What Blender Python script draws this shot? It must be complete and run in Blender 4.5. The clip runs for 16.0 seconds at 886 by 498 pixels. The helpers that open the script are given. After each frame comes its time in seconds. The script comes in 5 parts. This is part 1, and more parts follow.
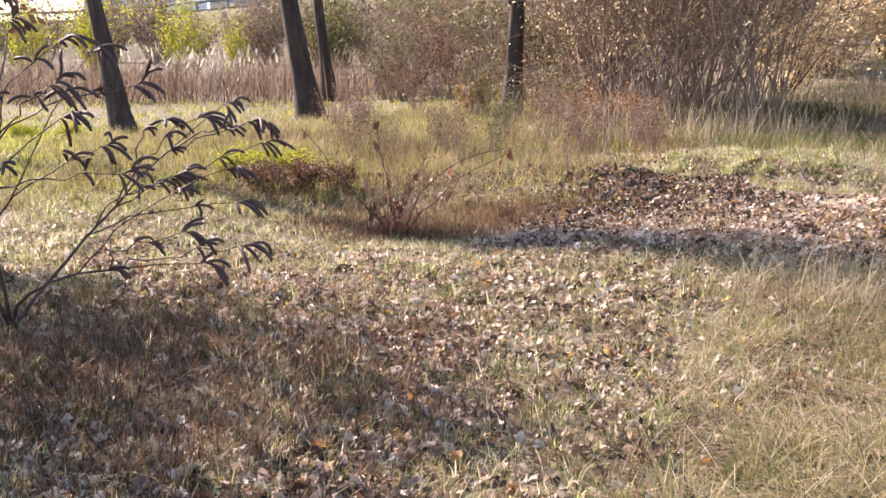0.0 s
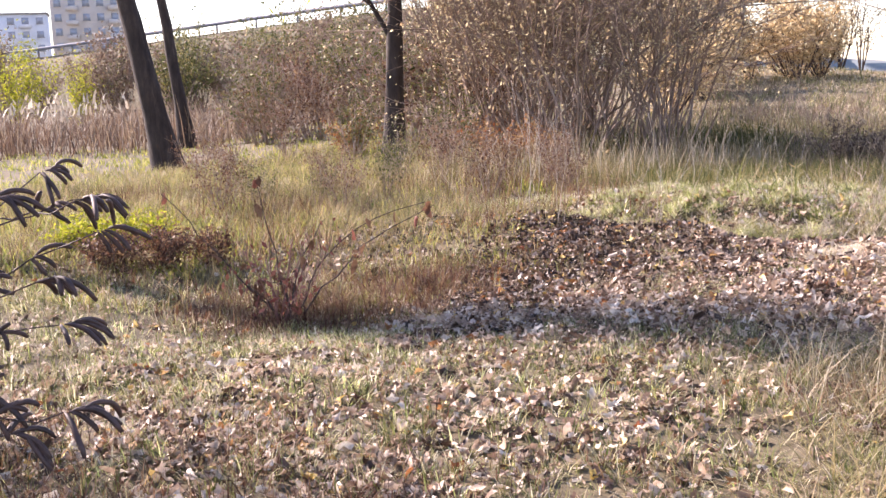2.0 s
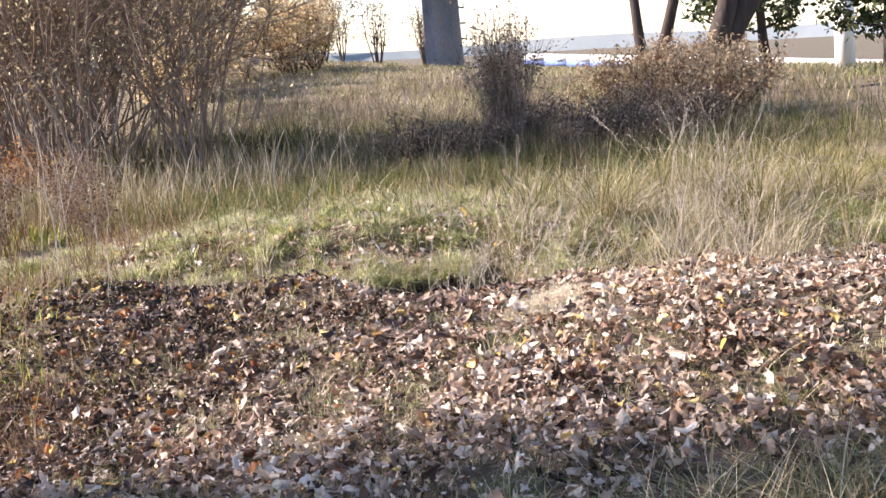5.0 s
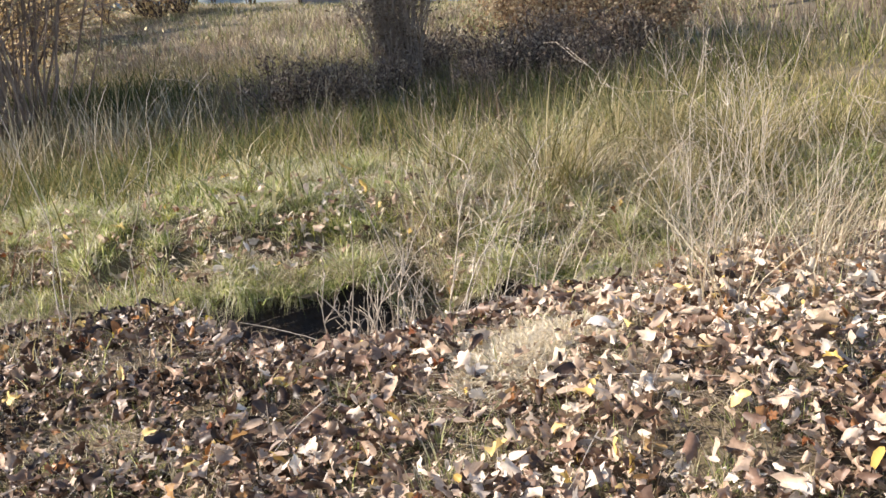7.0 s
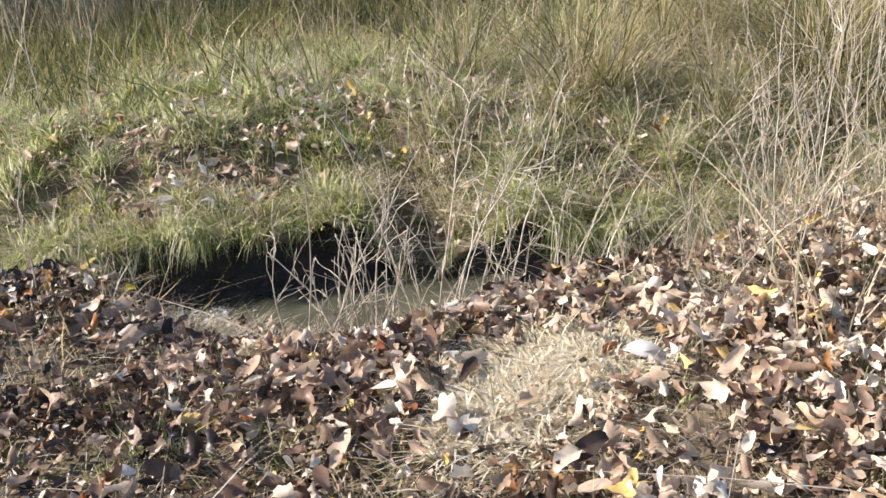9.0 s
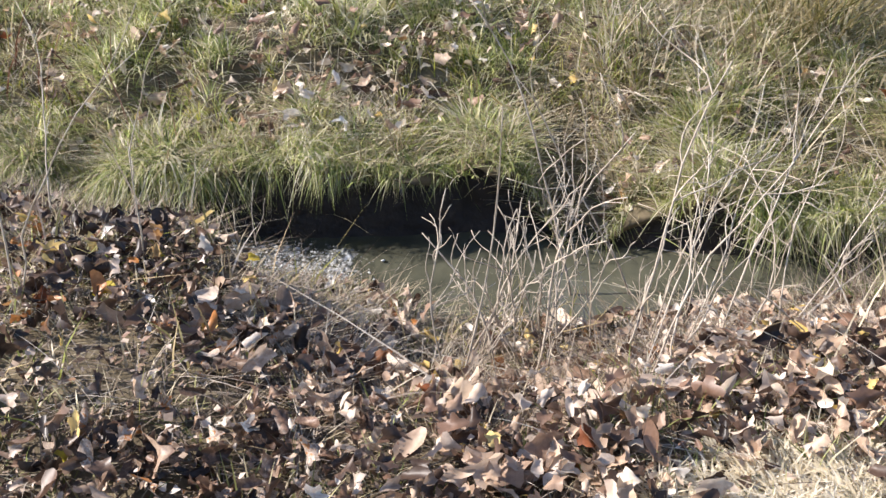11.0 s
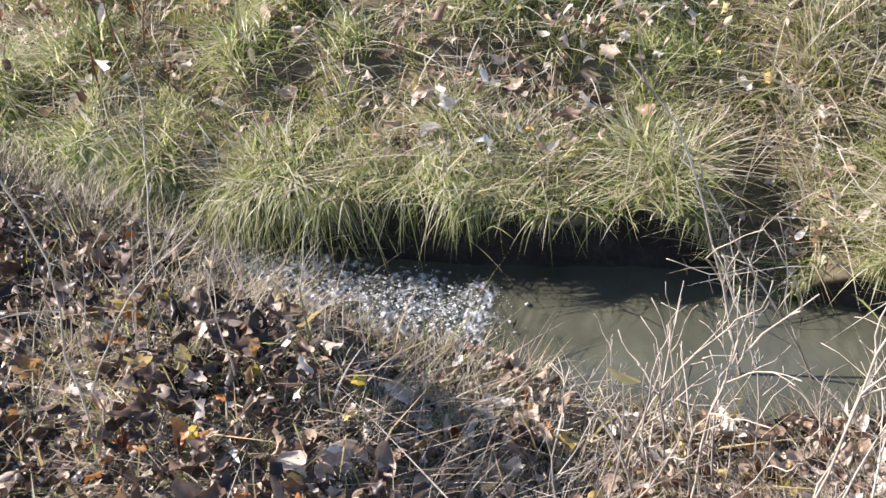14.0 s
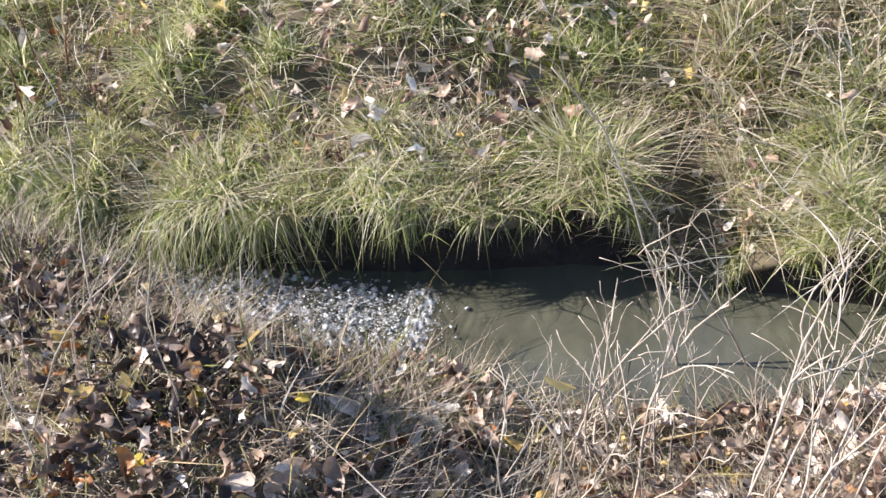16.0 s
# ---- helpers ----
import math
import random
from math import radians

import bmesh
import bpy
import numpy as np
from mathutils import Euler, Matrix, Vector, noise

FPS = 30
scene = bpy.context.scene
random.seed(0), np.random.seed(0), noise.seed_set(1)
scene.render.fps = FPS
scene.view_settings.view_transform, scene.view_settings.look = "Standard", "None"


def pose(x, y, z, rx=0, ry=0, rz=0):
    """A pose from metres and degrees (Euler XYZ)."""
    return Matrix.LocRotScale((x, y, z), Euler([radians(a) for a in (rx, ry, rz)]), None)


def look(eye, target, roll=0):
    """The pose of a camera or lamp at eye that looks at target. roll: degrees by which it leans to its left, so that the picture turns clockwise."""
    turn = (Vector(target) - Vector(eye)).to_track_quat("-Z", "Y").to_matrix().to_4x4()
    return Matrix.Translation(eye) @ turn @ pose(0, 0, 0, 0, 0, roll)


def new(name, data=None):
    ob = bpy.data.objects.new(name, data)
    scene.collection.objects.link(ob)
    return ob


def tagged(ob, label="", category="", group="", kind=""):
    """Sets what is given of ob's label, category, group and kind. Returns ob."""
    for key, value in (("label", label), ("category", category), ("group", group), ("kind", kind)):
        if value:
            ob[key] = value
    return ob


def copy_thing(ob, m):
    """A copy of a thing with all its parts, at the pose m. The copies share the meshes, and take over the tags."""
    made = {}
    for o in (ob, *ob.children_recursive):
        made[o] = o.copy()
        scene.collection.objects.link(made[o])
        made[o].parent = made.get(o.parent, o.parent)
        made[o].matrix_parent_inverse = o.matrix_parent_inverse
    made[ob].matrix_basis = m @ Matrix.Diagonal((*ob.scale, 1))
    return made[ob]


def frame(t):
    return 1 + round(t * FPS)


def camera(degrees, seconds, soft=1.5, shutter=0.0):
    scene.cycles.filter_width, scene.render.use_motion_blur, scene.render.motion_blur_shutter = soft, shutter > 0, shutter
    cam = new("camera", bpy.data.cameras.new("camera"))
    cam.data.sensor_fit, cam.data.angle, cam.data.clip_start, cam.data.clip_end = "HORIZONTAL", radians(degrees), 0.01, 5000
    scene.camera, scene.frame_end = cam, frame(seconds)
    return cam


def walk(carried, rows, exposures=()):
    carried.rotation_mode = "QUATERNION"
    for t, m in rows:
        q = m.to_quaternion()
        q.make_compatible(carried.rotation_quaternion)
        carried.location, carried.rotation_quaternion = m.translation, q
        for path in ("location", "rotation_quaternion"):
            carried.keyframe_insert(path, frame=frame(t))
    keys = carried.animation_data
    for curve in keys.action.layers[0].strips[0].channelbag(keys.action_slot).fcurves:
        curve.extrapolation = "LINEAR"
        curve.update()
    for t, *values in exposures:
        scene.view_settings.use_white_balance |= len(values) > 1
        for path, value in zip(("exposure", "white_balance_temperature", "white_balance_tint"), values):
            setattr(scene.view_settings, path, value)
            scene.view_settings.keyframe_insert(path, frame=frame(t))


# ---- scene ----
cam = camera(44.0, 16.0)
PATH = [
    (0, (-0.321, -2.242, 1.527), (-0.215, -0.281, 1.148), 0.09),
    (0.5, (-0.445, -1.845, 1.558), (-0.269, 0.111, 1.179), -1.14),
    (1, (-0.441, -1.243, 1.532), (-0.291, 0.725, 1.208), -0.59),
    (1.5, (-0.469, -0.651, 1.485), (-0.183, 1.303, 1.172), -1.04),
    (2, (-0.475, -0.142, 1.470), (-0.126, 1.801, 1.151), -2.09),
    (2.5, (-0.361, 0.415, 1.442), (0.097, 2.335, 1.117), -2.34),
    (3, (-0.323, 0.867, 1.430), (0.394, 2.704, 1.099), -2.1),
    (3.5, (-0.289, 1.299, 1.433), (0.524, 3.079, 1.021), -4.6),
    (4, (-0.170, 1.858, 1.430), (0.650, 3.650, 1.087), -4.8),
    (4.5, (-0.029, 2.303, 1.421), (1.002, 3.983, 1.083), -5.1),
    (5, (0.062, 2.672, 1.453), (1.219, 4.260, 1.079), -5.3),
    (5.2, (0.134, 2.867, 1.416), (1.281, 4.460, 1.034), -5.3),
    (7.3, (1.404, 4.464, 1.310), (2.696, 5.902, 0.799), -7.45),
    (7.5, (1.459, 4.530, 1.328), (2.749, 5.969, 0.813), -7.46),
    (8, (1.602, 4.741, 1.350), (2.949, 6.115, 0.802), -9.45),
    (8.5, (1.805, 4.900, 1.331), (3.109, 6.259, 0.659), -9.24),
    (9, (2.065, 5.026, 1.318), (3.236, 6.465, 0.573), -7.22),
    (9.5, (2.164, 5.185, 1.348), (3.280, 6.671, 0.607), -5.78),
    (10, (2.192, 5.435, 1.351), (3.311, 6.882, 0.542), -6.36),
    (10.2, (2.184, 5.506, 1.349), (3.285, 6.950, 0.512), -4.22),
    (12.3, (2.608, 6.102, 1.774), (3.406, 7.485, 0.570), -4.66),
    (12.5, (2.607, 6.131, 1.788), (3.405, 7.510, 0.579), -5.11),
    (13, (2.719, 6.204, 1.796), (3.439, 7.589, 0.546), -6.86),
    (13.5, (2.856, 6.274, 1.809), (3.404, 7.694, 0.511), -7.14),
    (14, (2.875, 6.315, 1.816), (3.392, 7.740, 0.511), -8.99),
    (14.5, (2.859, 6.346, 1.823), (3.358, 7.776, 0.518), -8.23),
    (15, (2.852, 6.345, 1.817), (3.394, 7.771, 0.523), -7.98),
    (15.5, (2.871, 6.336, 1.829), (3.427, 7.734, 0.511), -8.53),
    (16, (2.891, 6.306, 1.853), (3.498, 7.679, 0.532), -9.65),
]
walk(cam, [(t, look(eye, target, roll)) for t, eye, target, roll in PATH], exposures=[(0.0, 1.6, 7300, 26), (2.0, 1.61, 6900, 29), (3.5, 1.44, 6800, 29), (5.0, 1.44, 6800, 22), (7.5, 1.12, 7000, 13), (9.0, 1.12, 6700, 12), (10.2, 1.08, 6600, 13), (12.5, 1.27, 6350, 15), (16.0, 1.27, 6350, 15)])

# ---- world, sun ----
SUN_AZ, SUN_EL = (-0.745, 0.667), 35.0
world = bpy.data.worlds.new("sky")
scene.world = world
world.use_nodes = True
wn = world.node_tree
sky = wn.nodes.new("ShaderNodeTexSky")
sky.sky_type, sky.sun_disc = "NISHITA", False
sky.sun_elevation = radians(SUN_EL)
sky.sun_rotation = math.atan2(SUN_AZ[0], SUN_AZ[1])
sky.air_density, sky.dust_density, sky.ozone_density = 0.9, 0.3, 1.5
wn.links.new(sky.outputs[0], wn.nodes["Background"].inputs[0])
wn.nodes["Background"].inputs[1].default_value = 0.125
sun_data = bpy.data.lights.new("sun", "SUN")
sun_data.energy, sun_data.angle, sun_data.color = 5.0, radians(0.55), (1.0, 0.94, 0.86)
sun = new("sun", sun_data)
sun_dir = Vector((SUN_AZ[0] * math.cos(radians(SUN_EL)), SUN_AZ[1] * math.cos(radians(SUN_EL)), math.sin(radians(SUN_EL))))
sun.matrix_world = look(sun_dir * 100, (0, 0, 0))


# ---- materials ----
def mat(name):
    m = bpy.data.materials.new(name)
    m.use_nodes = True
    nt = m.node_tree
    return m, nt, nt.nodes["Principled BSDF"]


def ramp(nt, stops, fac):
    r = nt.nodes.new("ShaderNodeValToRGB")
    while len(r.color_ramp.elements) < len(stops):
        r.color_ramp.elements.new(0.5)
    for e, (p, c) in zip(r.color_ramp.elements, stops):
        e.position, e.color = p, (*c, 1)
    nt.links.new(fac, r.inputs[0])
    return r.outputs[0]


def noise_tex(nt, scale, detail=4.0, stretch=None, rough=0.6):
    n = nt.nodes.new("ShaderNodeTexNoise")
    n.inputs["Scale"].default_value, n.inputs["Detail"].default_value, n.inputs["Roughness"].default_value = scale, detail, rough
    co = nt.nodes.new("ShaderNodeTexCoord")
    if stretch:
        mp = nt.nodes.new("ShaderNodeMapping")
        mp.inputs["Scale"].default_value = stretch
        nt.links.new(co.outputs["Object"], mp.inputs["Vector"])
        nt.links.new(mp.outputs[0], n.inputs["Vector"])
    else:
        nt.links.new(co.outputs["Object"], n.inputs["Vector"])
    return n.outputs["Fac"]


def mixc(nt, a, b, fac, mode="MIX"):
    m = nt.nodes.new("ShaderNodeMix")
    m.data_type, m.blend_type = "RGBA", mode
    nt.links.new(a, m.inputs[6])
    nt.links.new(b, m.inputs[7])
    if isinstance(fac, float):
        m.inputs[0].default_value = fac
    else:
        nt.links.new(fac, m.inputs[0])
    return m.outputs[2]


def bump(nt, bsdf, fac, strength, dist=0.01):
    b = nt.nodes.new("ShaderNodeBump")
    b.inputs["Strength"].default_value, b.inputs["Distance"].default_value = strength, dist
    nt.links.new(fac, b.inputs["Height"])
    nt.links.new(b.outputs[0], bsdf.inputs["Normal"])


def foliage(name, stops, rough=0.6, through_light=0.35, patch=1.2, piece=False, mottle=0.7):
    """Leaves and blades: a colour for each piece, patches over the ground, some light let through."""
    m, nt, p = mat(name)
    if piece:
        rnd = nt.nodes.new("ShaderNodeObjectInfo").outputs["Random"]
    else:
        rnd = nt.nodes.new("ShaderNodeNewGeometry").outputs["Random Per Island"]
    big = noise_tex(nt, patch, 2.0)
    add = nt.nodes.new("ShaderNodeMath")
    add.operation = "MULTIPLY_ADD"
    nt.links.new(big, add.inputs[0])
    add.inputs[1].default_value = 0.9
    sub = nt.nodes.new("ShaderNodeMath")
    sub.operation = "ADD"
    nt.links.new(rnd, sub.inputs[0])
    sub.inputs[1].default_value = -0.45
    nt.links.new(sub.outputs[0], add.inputs[2])
    col = ramp(nt, stops, add.outputs[0])
    fine = ramp(nt, [(0.34, (0.5, 0.47, 0.44)), (0.62, (1.0, 1.0, 1.0))], noise_tex(nt, 75.0, 3.0))
    col = mixc(nt, col, fine, mottle, "MULTIPLY")
    nt.links.new(col, p.inputs["Base Color"])
    p.inputs["Roughness"].default_value = rough
    p.inputs["Specular IOR Level"].default_value = 0.35
    tr = nt.nodes.new("ShaderNodeBsdfTranslucent")
    nt.links.new(col, tr.inputs["Color"])
    mx = nt.nodes.new("ShaderNodeMixShader")
    mx.inputs[0].default_value = through_light
    nt.links.new(p.outputs[0], mx.inputs[1])
    nt.links.new(tr.outputs[0], mx.inputs[2])
    nt.links.new(mx.outputs[0], nt.nodes["Material Output"].inputs["Surface"])
    return m


def solid(name, stops, scale, rough=0.85, bumps=0.4, dist=0.02, stretch=None, fine=None):
    m, nt, p = mat(name)
    f = noise_tex(nt, scale, 5.0, stretch)
    col = ramp(nt, stops, f)
    if fine:
        col = mixc(nt, col, ramp(nt, [(0.3, (0.6, 0.6, 0.6)), (0.7, (1, 1, 1))], noise_tex(nt, fine, 3.0, stretch)), 0.8, "MULTIPLY")
    nt.links.new(col, p.inputs["Base Color"])
    p.inputs["Roughness"].default_value = rough
    if bumps:
        bump(nt, p, f, bumps, dist)
    return m


SOIL = solid("soil", [(0.25, (0.06, 0.044, 0.027)), (0.5, (0.14, 0.11, 0.064)), (0.75, (0.23, 0.185, 0.105))], 3.0, 0.95, 0.8, 0.03, None, 40.0)
BARK = solid("bark", [(0.3, (0.026, 0.018, 0.015)), (0.55, (0.06, 0.042, 0.034)), (0.8, (0.12, 0.088, 0.072))], 9.0, 0.9, 0.9, 0.03, (1, 1, 0.22), 60.0)
STEM = solid("stem", [(0.3, (0.17, 0.125, 0.1)), (0.7, (0.38, 0.29, 0.235))], 8.0, 0.85, 0.2, 0.01, (1, 1, 0.3))
STEM_DARK = solid("dark_stem", [(0.3, (0.04, 0.026, 0.022)), (0.7, (0.12, 0.08, 0.065))], 8.0, 0.85, 0.2, 0.01)
STRAW = solid("bleached_stalk", [(0.3, (0.24, 0.19, 0.14)), (0.7, (0.54, 0.47, 0.38))], 14.0, 0.7, 0.2, 0.005)
POD = solid("dry_pod", [(0.3, (0.026, 0.016, 0.014)), (0.7, (0.1, 0.055, 0.046))], 20.0, 0.6, 0.3, 0.005)
GREEN = foliage("grass_green", [(0.08, (0.09, 0.12, 0.03)), (0.35, (0.22, 0.235, 0.08)), (0.6, (0.38, 0.355, 0.15)), (0.85, (0.55, 0.48, 0.28)), (0.97, (0.64, 0.57, 0.4))])
TURF = foliage("turf", [(0.05, (0.13, 0.17, 0.06)), (0.28, (0.33, 0.4, 0.12)), (0.5, (0.53, 0.55, 0.23)), (0.74, (0.7, 0.66, 0.4)), (0.97, (0.8, 0.74, 0.6))], 0.4, patch=5.0, through_light=0.62, mottle=0.25)
CREAM = foliage("cream_straw", [(0.1, (0.62, 0.54, 0.38)), (0.5, (0.78, 0.7, 0.54)), (0.9, (0.86, 0.8, 0.68))], through_light=0.45, mottle=0.3)
LUSH = foliage("lush_grass", [(0.1, (0.13, 0.17, 0.03)), (0.45, (0.33, 0.36, 0.07)), (0.8, (0.5, 0.48, 0.12)), (0.97, (0.57, 0.5, 0.2))], patch=0.9, through_light=0.5, mottle=0.4)
TAN = foliage("tan_leaf", [(0.1, (0.3, 0.18, 0.11)), (0.5, (0.48, 0.36, 0.21)), (0.9, (0.6, 0.5, 0.33))], through_light=0.4)
THATCH = foliage("thatch", [(0.1, (0.09, 0.065, 0.046)), (0.5, (0.22, 0.165, 0.115)), (0.9, (0.44, 0.36, 0.27))], through_light=0.15)
BLEACH = foliage("bleached_stem", [(0.1, (0.12, 0.09, 0.07)), (0.5, (0.3, 0.245, 0.19)), (0.9, (0.55, 0.49, 0.41))], through_light=0.1)
OLIVE_GRASS = foliage("grass_olive", [(0.1, (0.1, 0.1, 0.03)), (0.4, (0.22, 0.2, 0.075)), (0.7, (0.36, 0.29, 0.13)), (0.95, (0.5, 0.42, 0.25))])
ROOT = solid("root", [(0.3, (0.1, 0.065, 0.045)), (0.7, (0.24, 0.17, 0.12))], 20.0, 0.85, 0.2, 0.005)
PALE = foliage("grass_pale", [(0.1, (0.26, 0.2, 0.12)), (0.5, (0.48, 0.4, 0.26)), (0.9, (0.68, 0.6, 0.44))])
GOLD = foliage("grass_gold", [(0.1, (0.2, 0.19, 0.07)), (0.4, (0.34, 0.29, 0.12)), (0.7, (0.46, 0.37, 0.18)), (0.95, (0.55, 0.42, 0.25))])
WEED = foliage("weed_brown", [(0.1, (0.08, 0.035, 0.025)), (0.5, (0.2, 0.1, 0.06)), (0.9, (0.34, 0.22, 0.12))])
THICKET_LEAF = foliage("thicket_leaf", [(0.1, (0.34, 0.23, 0.13)), (0.5, (0.56, 0.45, 0.27)), (0.9, (0.72, 0.64, 0.4))], through_light=0.7, mottle=0.2)
THICKET = solid("thicket_stem", [(0.3, (0.16, 0.105, 0.08)), (0.7, (0.38, 0.275, 0.21))], 3.0, 0.85, 0.2, 0.01)
REED = foliage("reed", [(0.1, (0.12, 0.075, 0.055)), (0.5, (0.23, 0.155, 0.11)), (0.9, (0.36, 0.28, 0.19))], patch=0.2)
PLUME = foliage("reed_plume", [(0.1, (0.42, 0.36, 0.28)), (0.9, (0.72, 0.66, 0.55))])
LITTER_STOPS = [(0.05, (0.07, 0.043, 0.03)), (0.28, (0.24, 0.145, 0.1)), (0.48, (0.45, 0.32, 0.225)), (0.7, (0.6, 0.46, 0.35)), (0.9, (0.73, 0.62, 0.51)), (0.985, (0.78, 0.7, 0.6))]
# Dark leaf colours, mostly standing for shade on the litter
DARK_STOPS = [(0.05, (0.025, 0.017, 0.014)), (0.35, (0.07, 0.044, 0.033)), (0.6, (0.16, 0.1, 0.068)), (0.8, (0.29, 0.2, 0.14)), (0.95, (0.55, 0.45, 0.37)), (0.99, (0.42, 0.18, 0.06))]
LITTER_DARK = foliage("shade_dark_leaf", DARK_STOPS, 0.42, 0.2, patch=3.0)
DARK_ONE = foliage("shade_dark_leaf_single", DARK_STOPS, 0.42, 0.2, patch=3.0, piece=True)
LITTER = foliage("fallen_leaf", LITTER_STOPS, 0.45, 0.25, patch=3.0, mottle=0.5)
LITTER_ONE = foliage("fallen_leaf_single", LITTER_STOPS, 0.45, 0.25, patch=3.0, piece=True, mottle=0.5)
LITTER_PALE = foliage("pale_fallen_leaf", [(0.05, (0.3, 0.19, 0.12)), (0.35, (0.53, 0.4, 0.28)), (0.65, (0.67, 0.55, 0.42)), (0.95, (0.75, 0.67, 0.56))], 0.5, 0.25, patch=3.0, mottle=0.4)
OCHRE = foliage("ochre_leaf", [(0.2, (0.62, 0.42, 0.12)), (0.8, (0.78, 0.58, 0.24))], 0.5, 0.25, mottle=0.3)
YELLOW = foliage("yellow_leaf", [(0.1, (0.3, 0.28, 0.03)), (0.5, (0.5, 0.42, 0.05)), (0.9, (0.6, 0.4, 0.06))], through_light=0.45)
LIME = foliage("lime_leaf", [(0.1, (0.25, 0.3, 0.02)), (0.5, (0.42, 0.45, 0.04)), (0.9, (0.58, 0.55, 0.07))], through_light=0.45)
RUST = foliage("rust_leaf", [(0.1, (0.25, 0.08, 0.03)), (0.5, (0.42, 0.2, 0.08)), (0.9, (0.55, 0.36, 0.16))], through_light=0.4)
OLIVE = foliage("olive_leaf", [(0.1, (0.05, 0.07, 0.02)), (0.5, (0.13, 0.14, 0.04)), (0.9, (0.28, 0.24, 0.09))])
GREY = foliage("grey_seedhead", [(0.1, (0.13, 0.09, 0.065)), (0.5, (0.27, 0.2, 0.145)), (0.9, (0.42, 0.34, 0.25))])
PINE = foliage("pine_needles", [(0.1, (0.025, 0.045, 0.015)), (0.5, (0.06, 0.085, 0.03)), (0.9, (0.12, 0.13, 0.05))], through_light=0.15)
CONCRETE = solid("concrete", [(0.3, (0.3, 0.29, 0.27)), (0.7, (0.45, 0.43, 0.4))], 1.2, 0.9, 0.2, 0.02, None, 12.0)
RUSTED = solid("rusty_steel", [(0.3, (0.13, 0.15, 0.2)), (0.55, (0.24, 0.25, 0.29)), (0.75, (0.3, 0.24, 0.2))], 1.5, 0.7, 0.2, 0.02, (1, 1, 0.3), 20.0)
PANEL_WHITE = solid("panel_white", [(0.3, (0.6, 0.62, 0.66)), (0.7, (0.75, 0.77, 0.8))], 0.3, 0.9, 0.0)
PANEL_BEIGE = solid("panel_beige", [(0.3, (0.5, 0.45, 0.42)), (0.7, (0.66, 0.6, 0.55))], 0.3, 0.9, 0.0)
WHITE = solid("white_paint", [(0.3, (0.7, 0.7, 0.68)), (0.7, (0.82, 0.82, 0.8))], 2.0, 0.7, 0.1)
BLUE = solid("blue_paint", [(0.3, (0.1, 0.16, 0.4)), (0.7, (0.16, 0.24, 0.5))], 2.0, 0.6, 0.1)
SCRUB = solid("scrub", [(0.3, (0.09, 0.085, 0.05)), (0.55, (0.19, 0.16, 0.1)), (0.8, (0.3, 0.25, 0.16))], 0.5, 0.95, 0.6, 0.2, None, 4.0)
# Blue-grey of the far hills is distance haze painted into the colour
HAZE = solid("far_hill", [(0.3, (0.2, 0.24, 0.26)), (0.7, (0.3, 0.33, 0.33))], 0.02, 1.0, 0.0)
# Glass kept pale: haze before the far buildings is put into its colour
GLASS, _nt, _p = mat("window_glass")
_p.inputs["Base Color"].default_value, _p.inputs["Roughness"].default_value = (0.33, 0.36, 0.42, 1), 0.2

WATER, _nt, _p = mat("stream_water")
_p.inputs["Base Color"].default_value = (0.17, 0.17, 0.125, 1)
_p.inputs["Roughness"].default_value = 0.08
_nt.links.new(ramp(_nt, [(0.3, (0.055, 0.056, 0.04)), (0.7, (0.09, 0.09, 0.064))], noise_tex(_nt, 4.0, 3.0)), _p.inputs["Base Color"])
bump(_nt, _p, noise_tex(_nt, 14.0, 3.0), 0.35, 0.01)
# Mud colour taken near black: the undercut's shade is painted into it
MUD = solid("shaded_wet_mud", [(0.3, (0.012, 0.009, 0.007)), (0.6, (0.03, 0.022, 0.017)), (0.85, (0.06, 0.045, 0.034))], 9.0, 0.6, 0.9, 0.03, None, 50.0)
RIFFLE, _nt, _p = mat("broken_water")
# The ramp's white stands for foam and for painted sun glints
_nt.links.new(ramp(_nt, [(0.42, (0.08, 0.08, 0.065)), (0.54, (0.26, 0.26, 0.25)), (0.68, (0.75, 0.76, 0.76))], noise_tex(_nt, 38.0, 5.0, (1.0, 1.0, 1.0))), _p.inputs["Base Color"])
_p.inputs["Roughness"].default_value = 0.1
bump(_nt, _p, noise_tex(_nt, 60.0, 4.0), 0.8, 0.01)
FOAM, _nt, _p = mat("foam")
_nt.links.new(ramp(_nt, [(0.35, (0.6, 0.62, 0.6)), (0.6, (0.85, 0.86, 0.86))], noise_tex(_nt, 60.0, 4.0)), _p.inputs["Base Color"])
_p.inputs["Roughness"].default_value = 0.12
bump(_nt, _p, noise_tex(_nt, 70.0, 4.0), 1.0, 0.02)

# ---- mesh helpers ----
rng = np.random.default_rng(7)


class Build:
    """Gathers vertices and triangles for one mesh."""

    def __init__(self):
        self.v, self.t, self.n = [], [], 0

    def add(self, v, t):
        v, t = np.asarray(v, float).reshape(-1, 3), np.asarray(t, int).reshape(-1, 3)
        self.v.append(v)
        self.t.append(t + self.n)
        self.n += len(v)

    def mesh(self, name, material, smooth=True):
        v, t = np.concatenate(self.v), np.concatenate(self.t)
        me = bpy.data.meshes.new(name)
        me.vertices.add(len(v))
        me.vertices.foreach_set("co", v.ravel())
        me.loops.add(len(t) * 3)
        me.loops.foreach_set("vertex_index", t.ravel())
        me.polygons.add(len(t))
        me.polygons.foreach_set("loop_start", np.arange(len(t)) * 3)
        me.update(calc_edges=True)
        if smooth:
            me.polygons.foreach_set("use_smooth", np.ones(len(t), bool))
        me.materials.append(material)
        return me


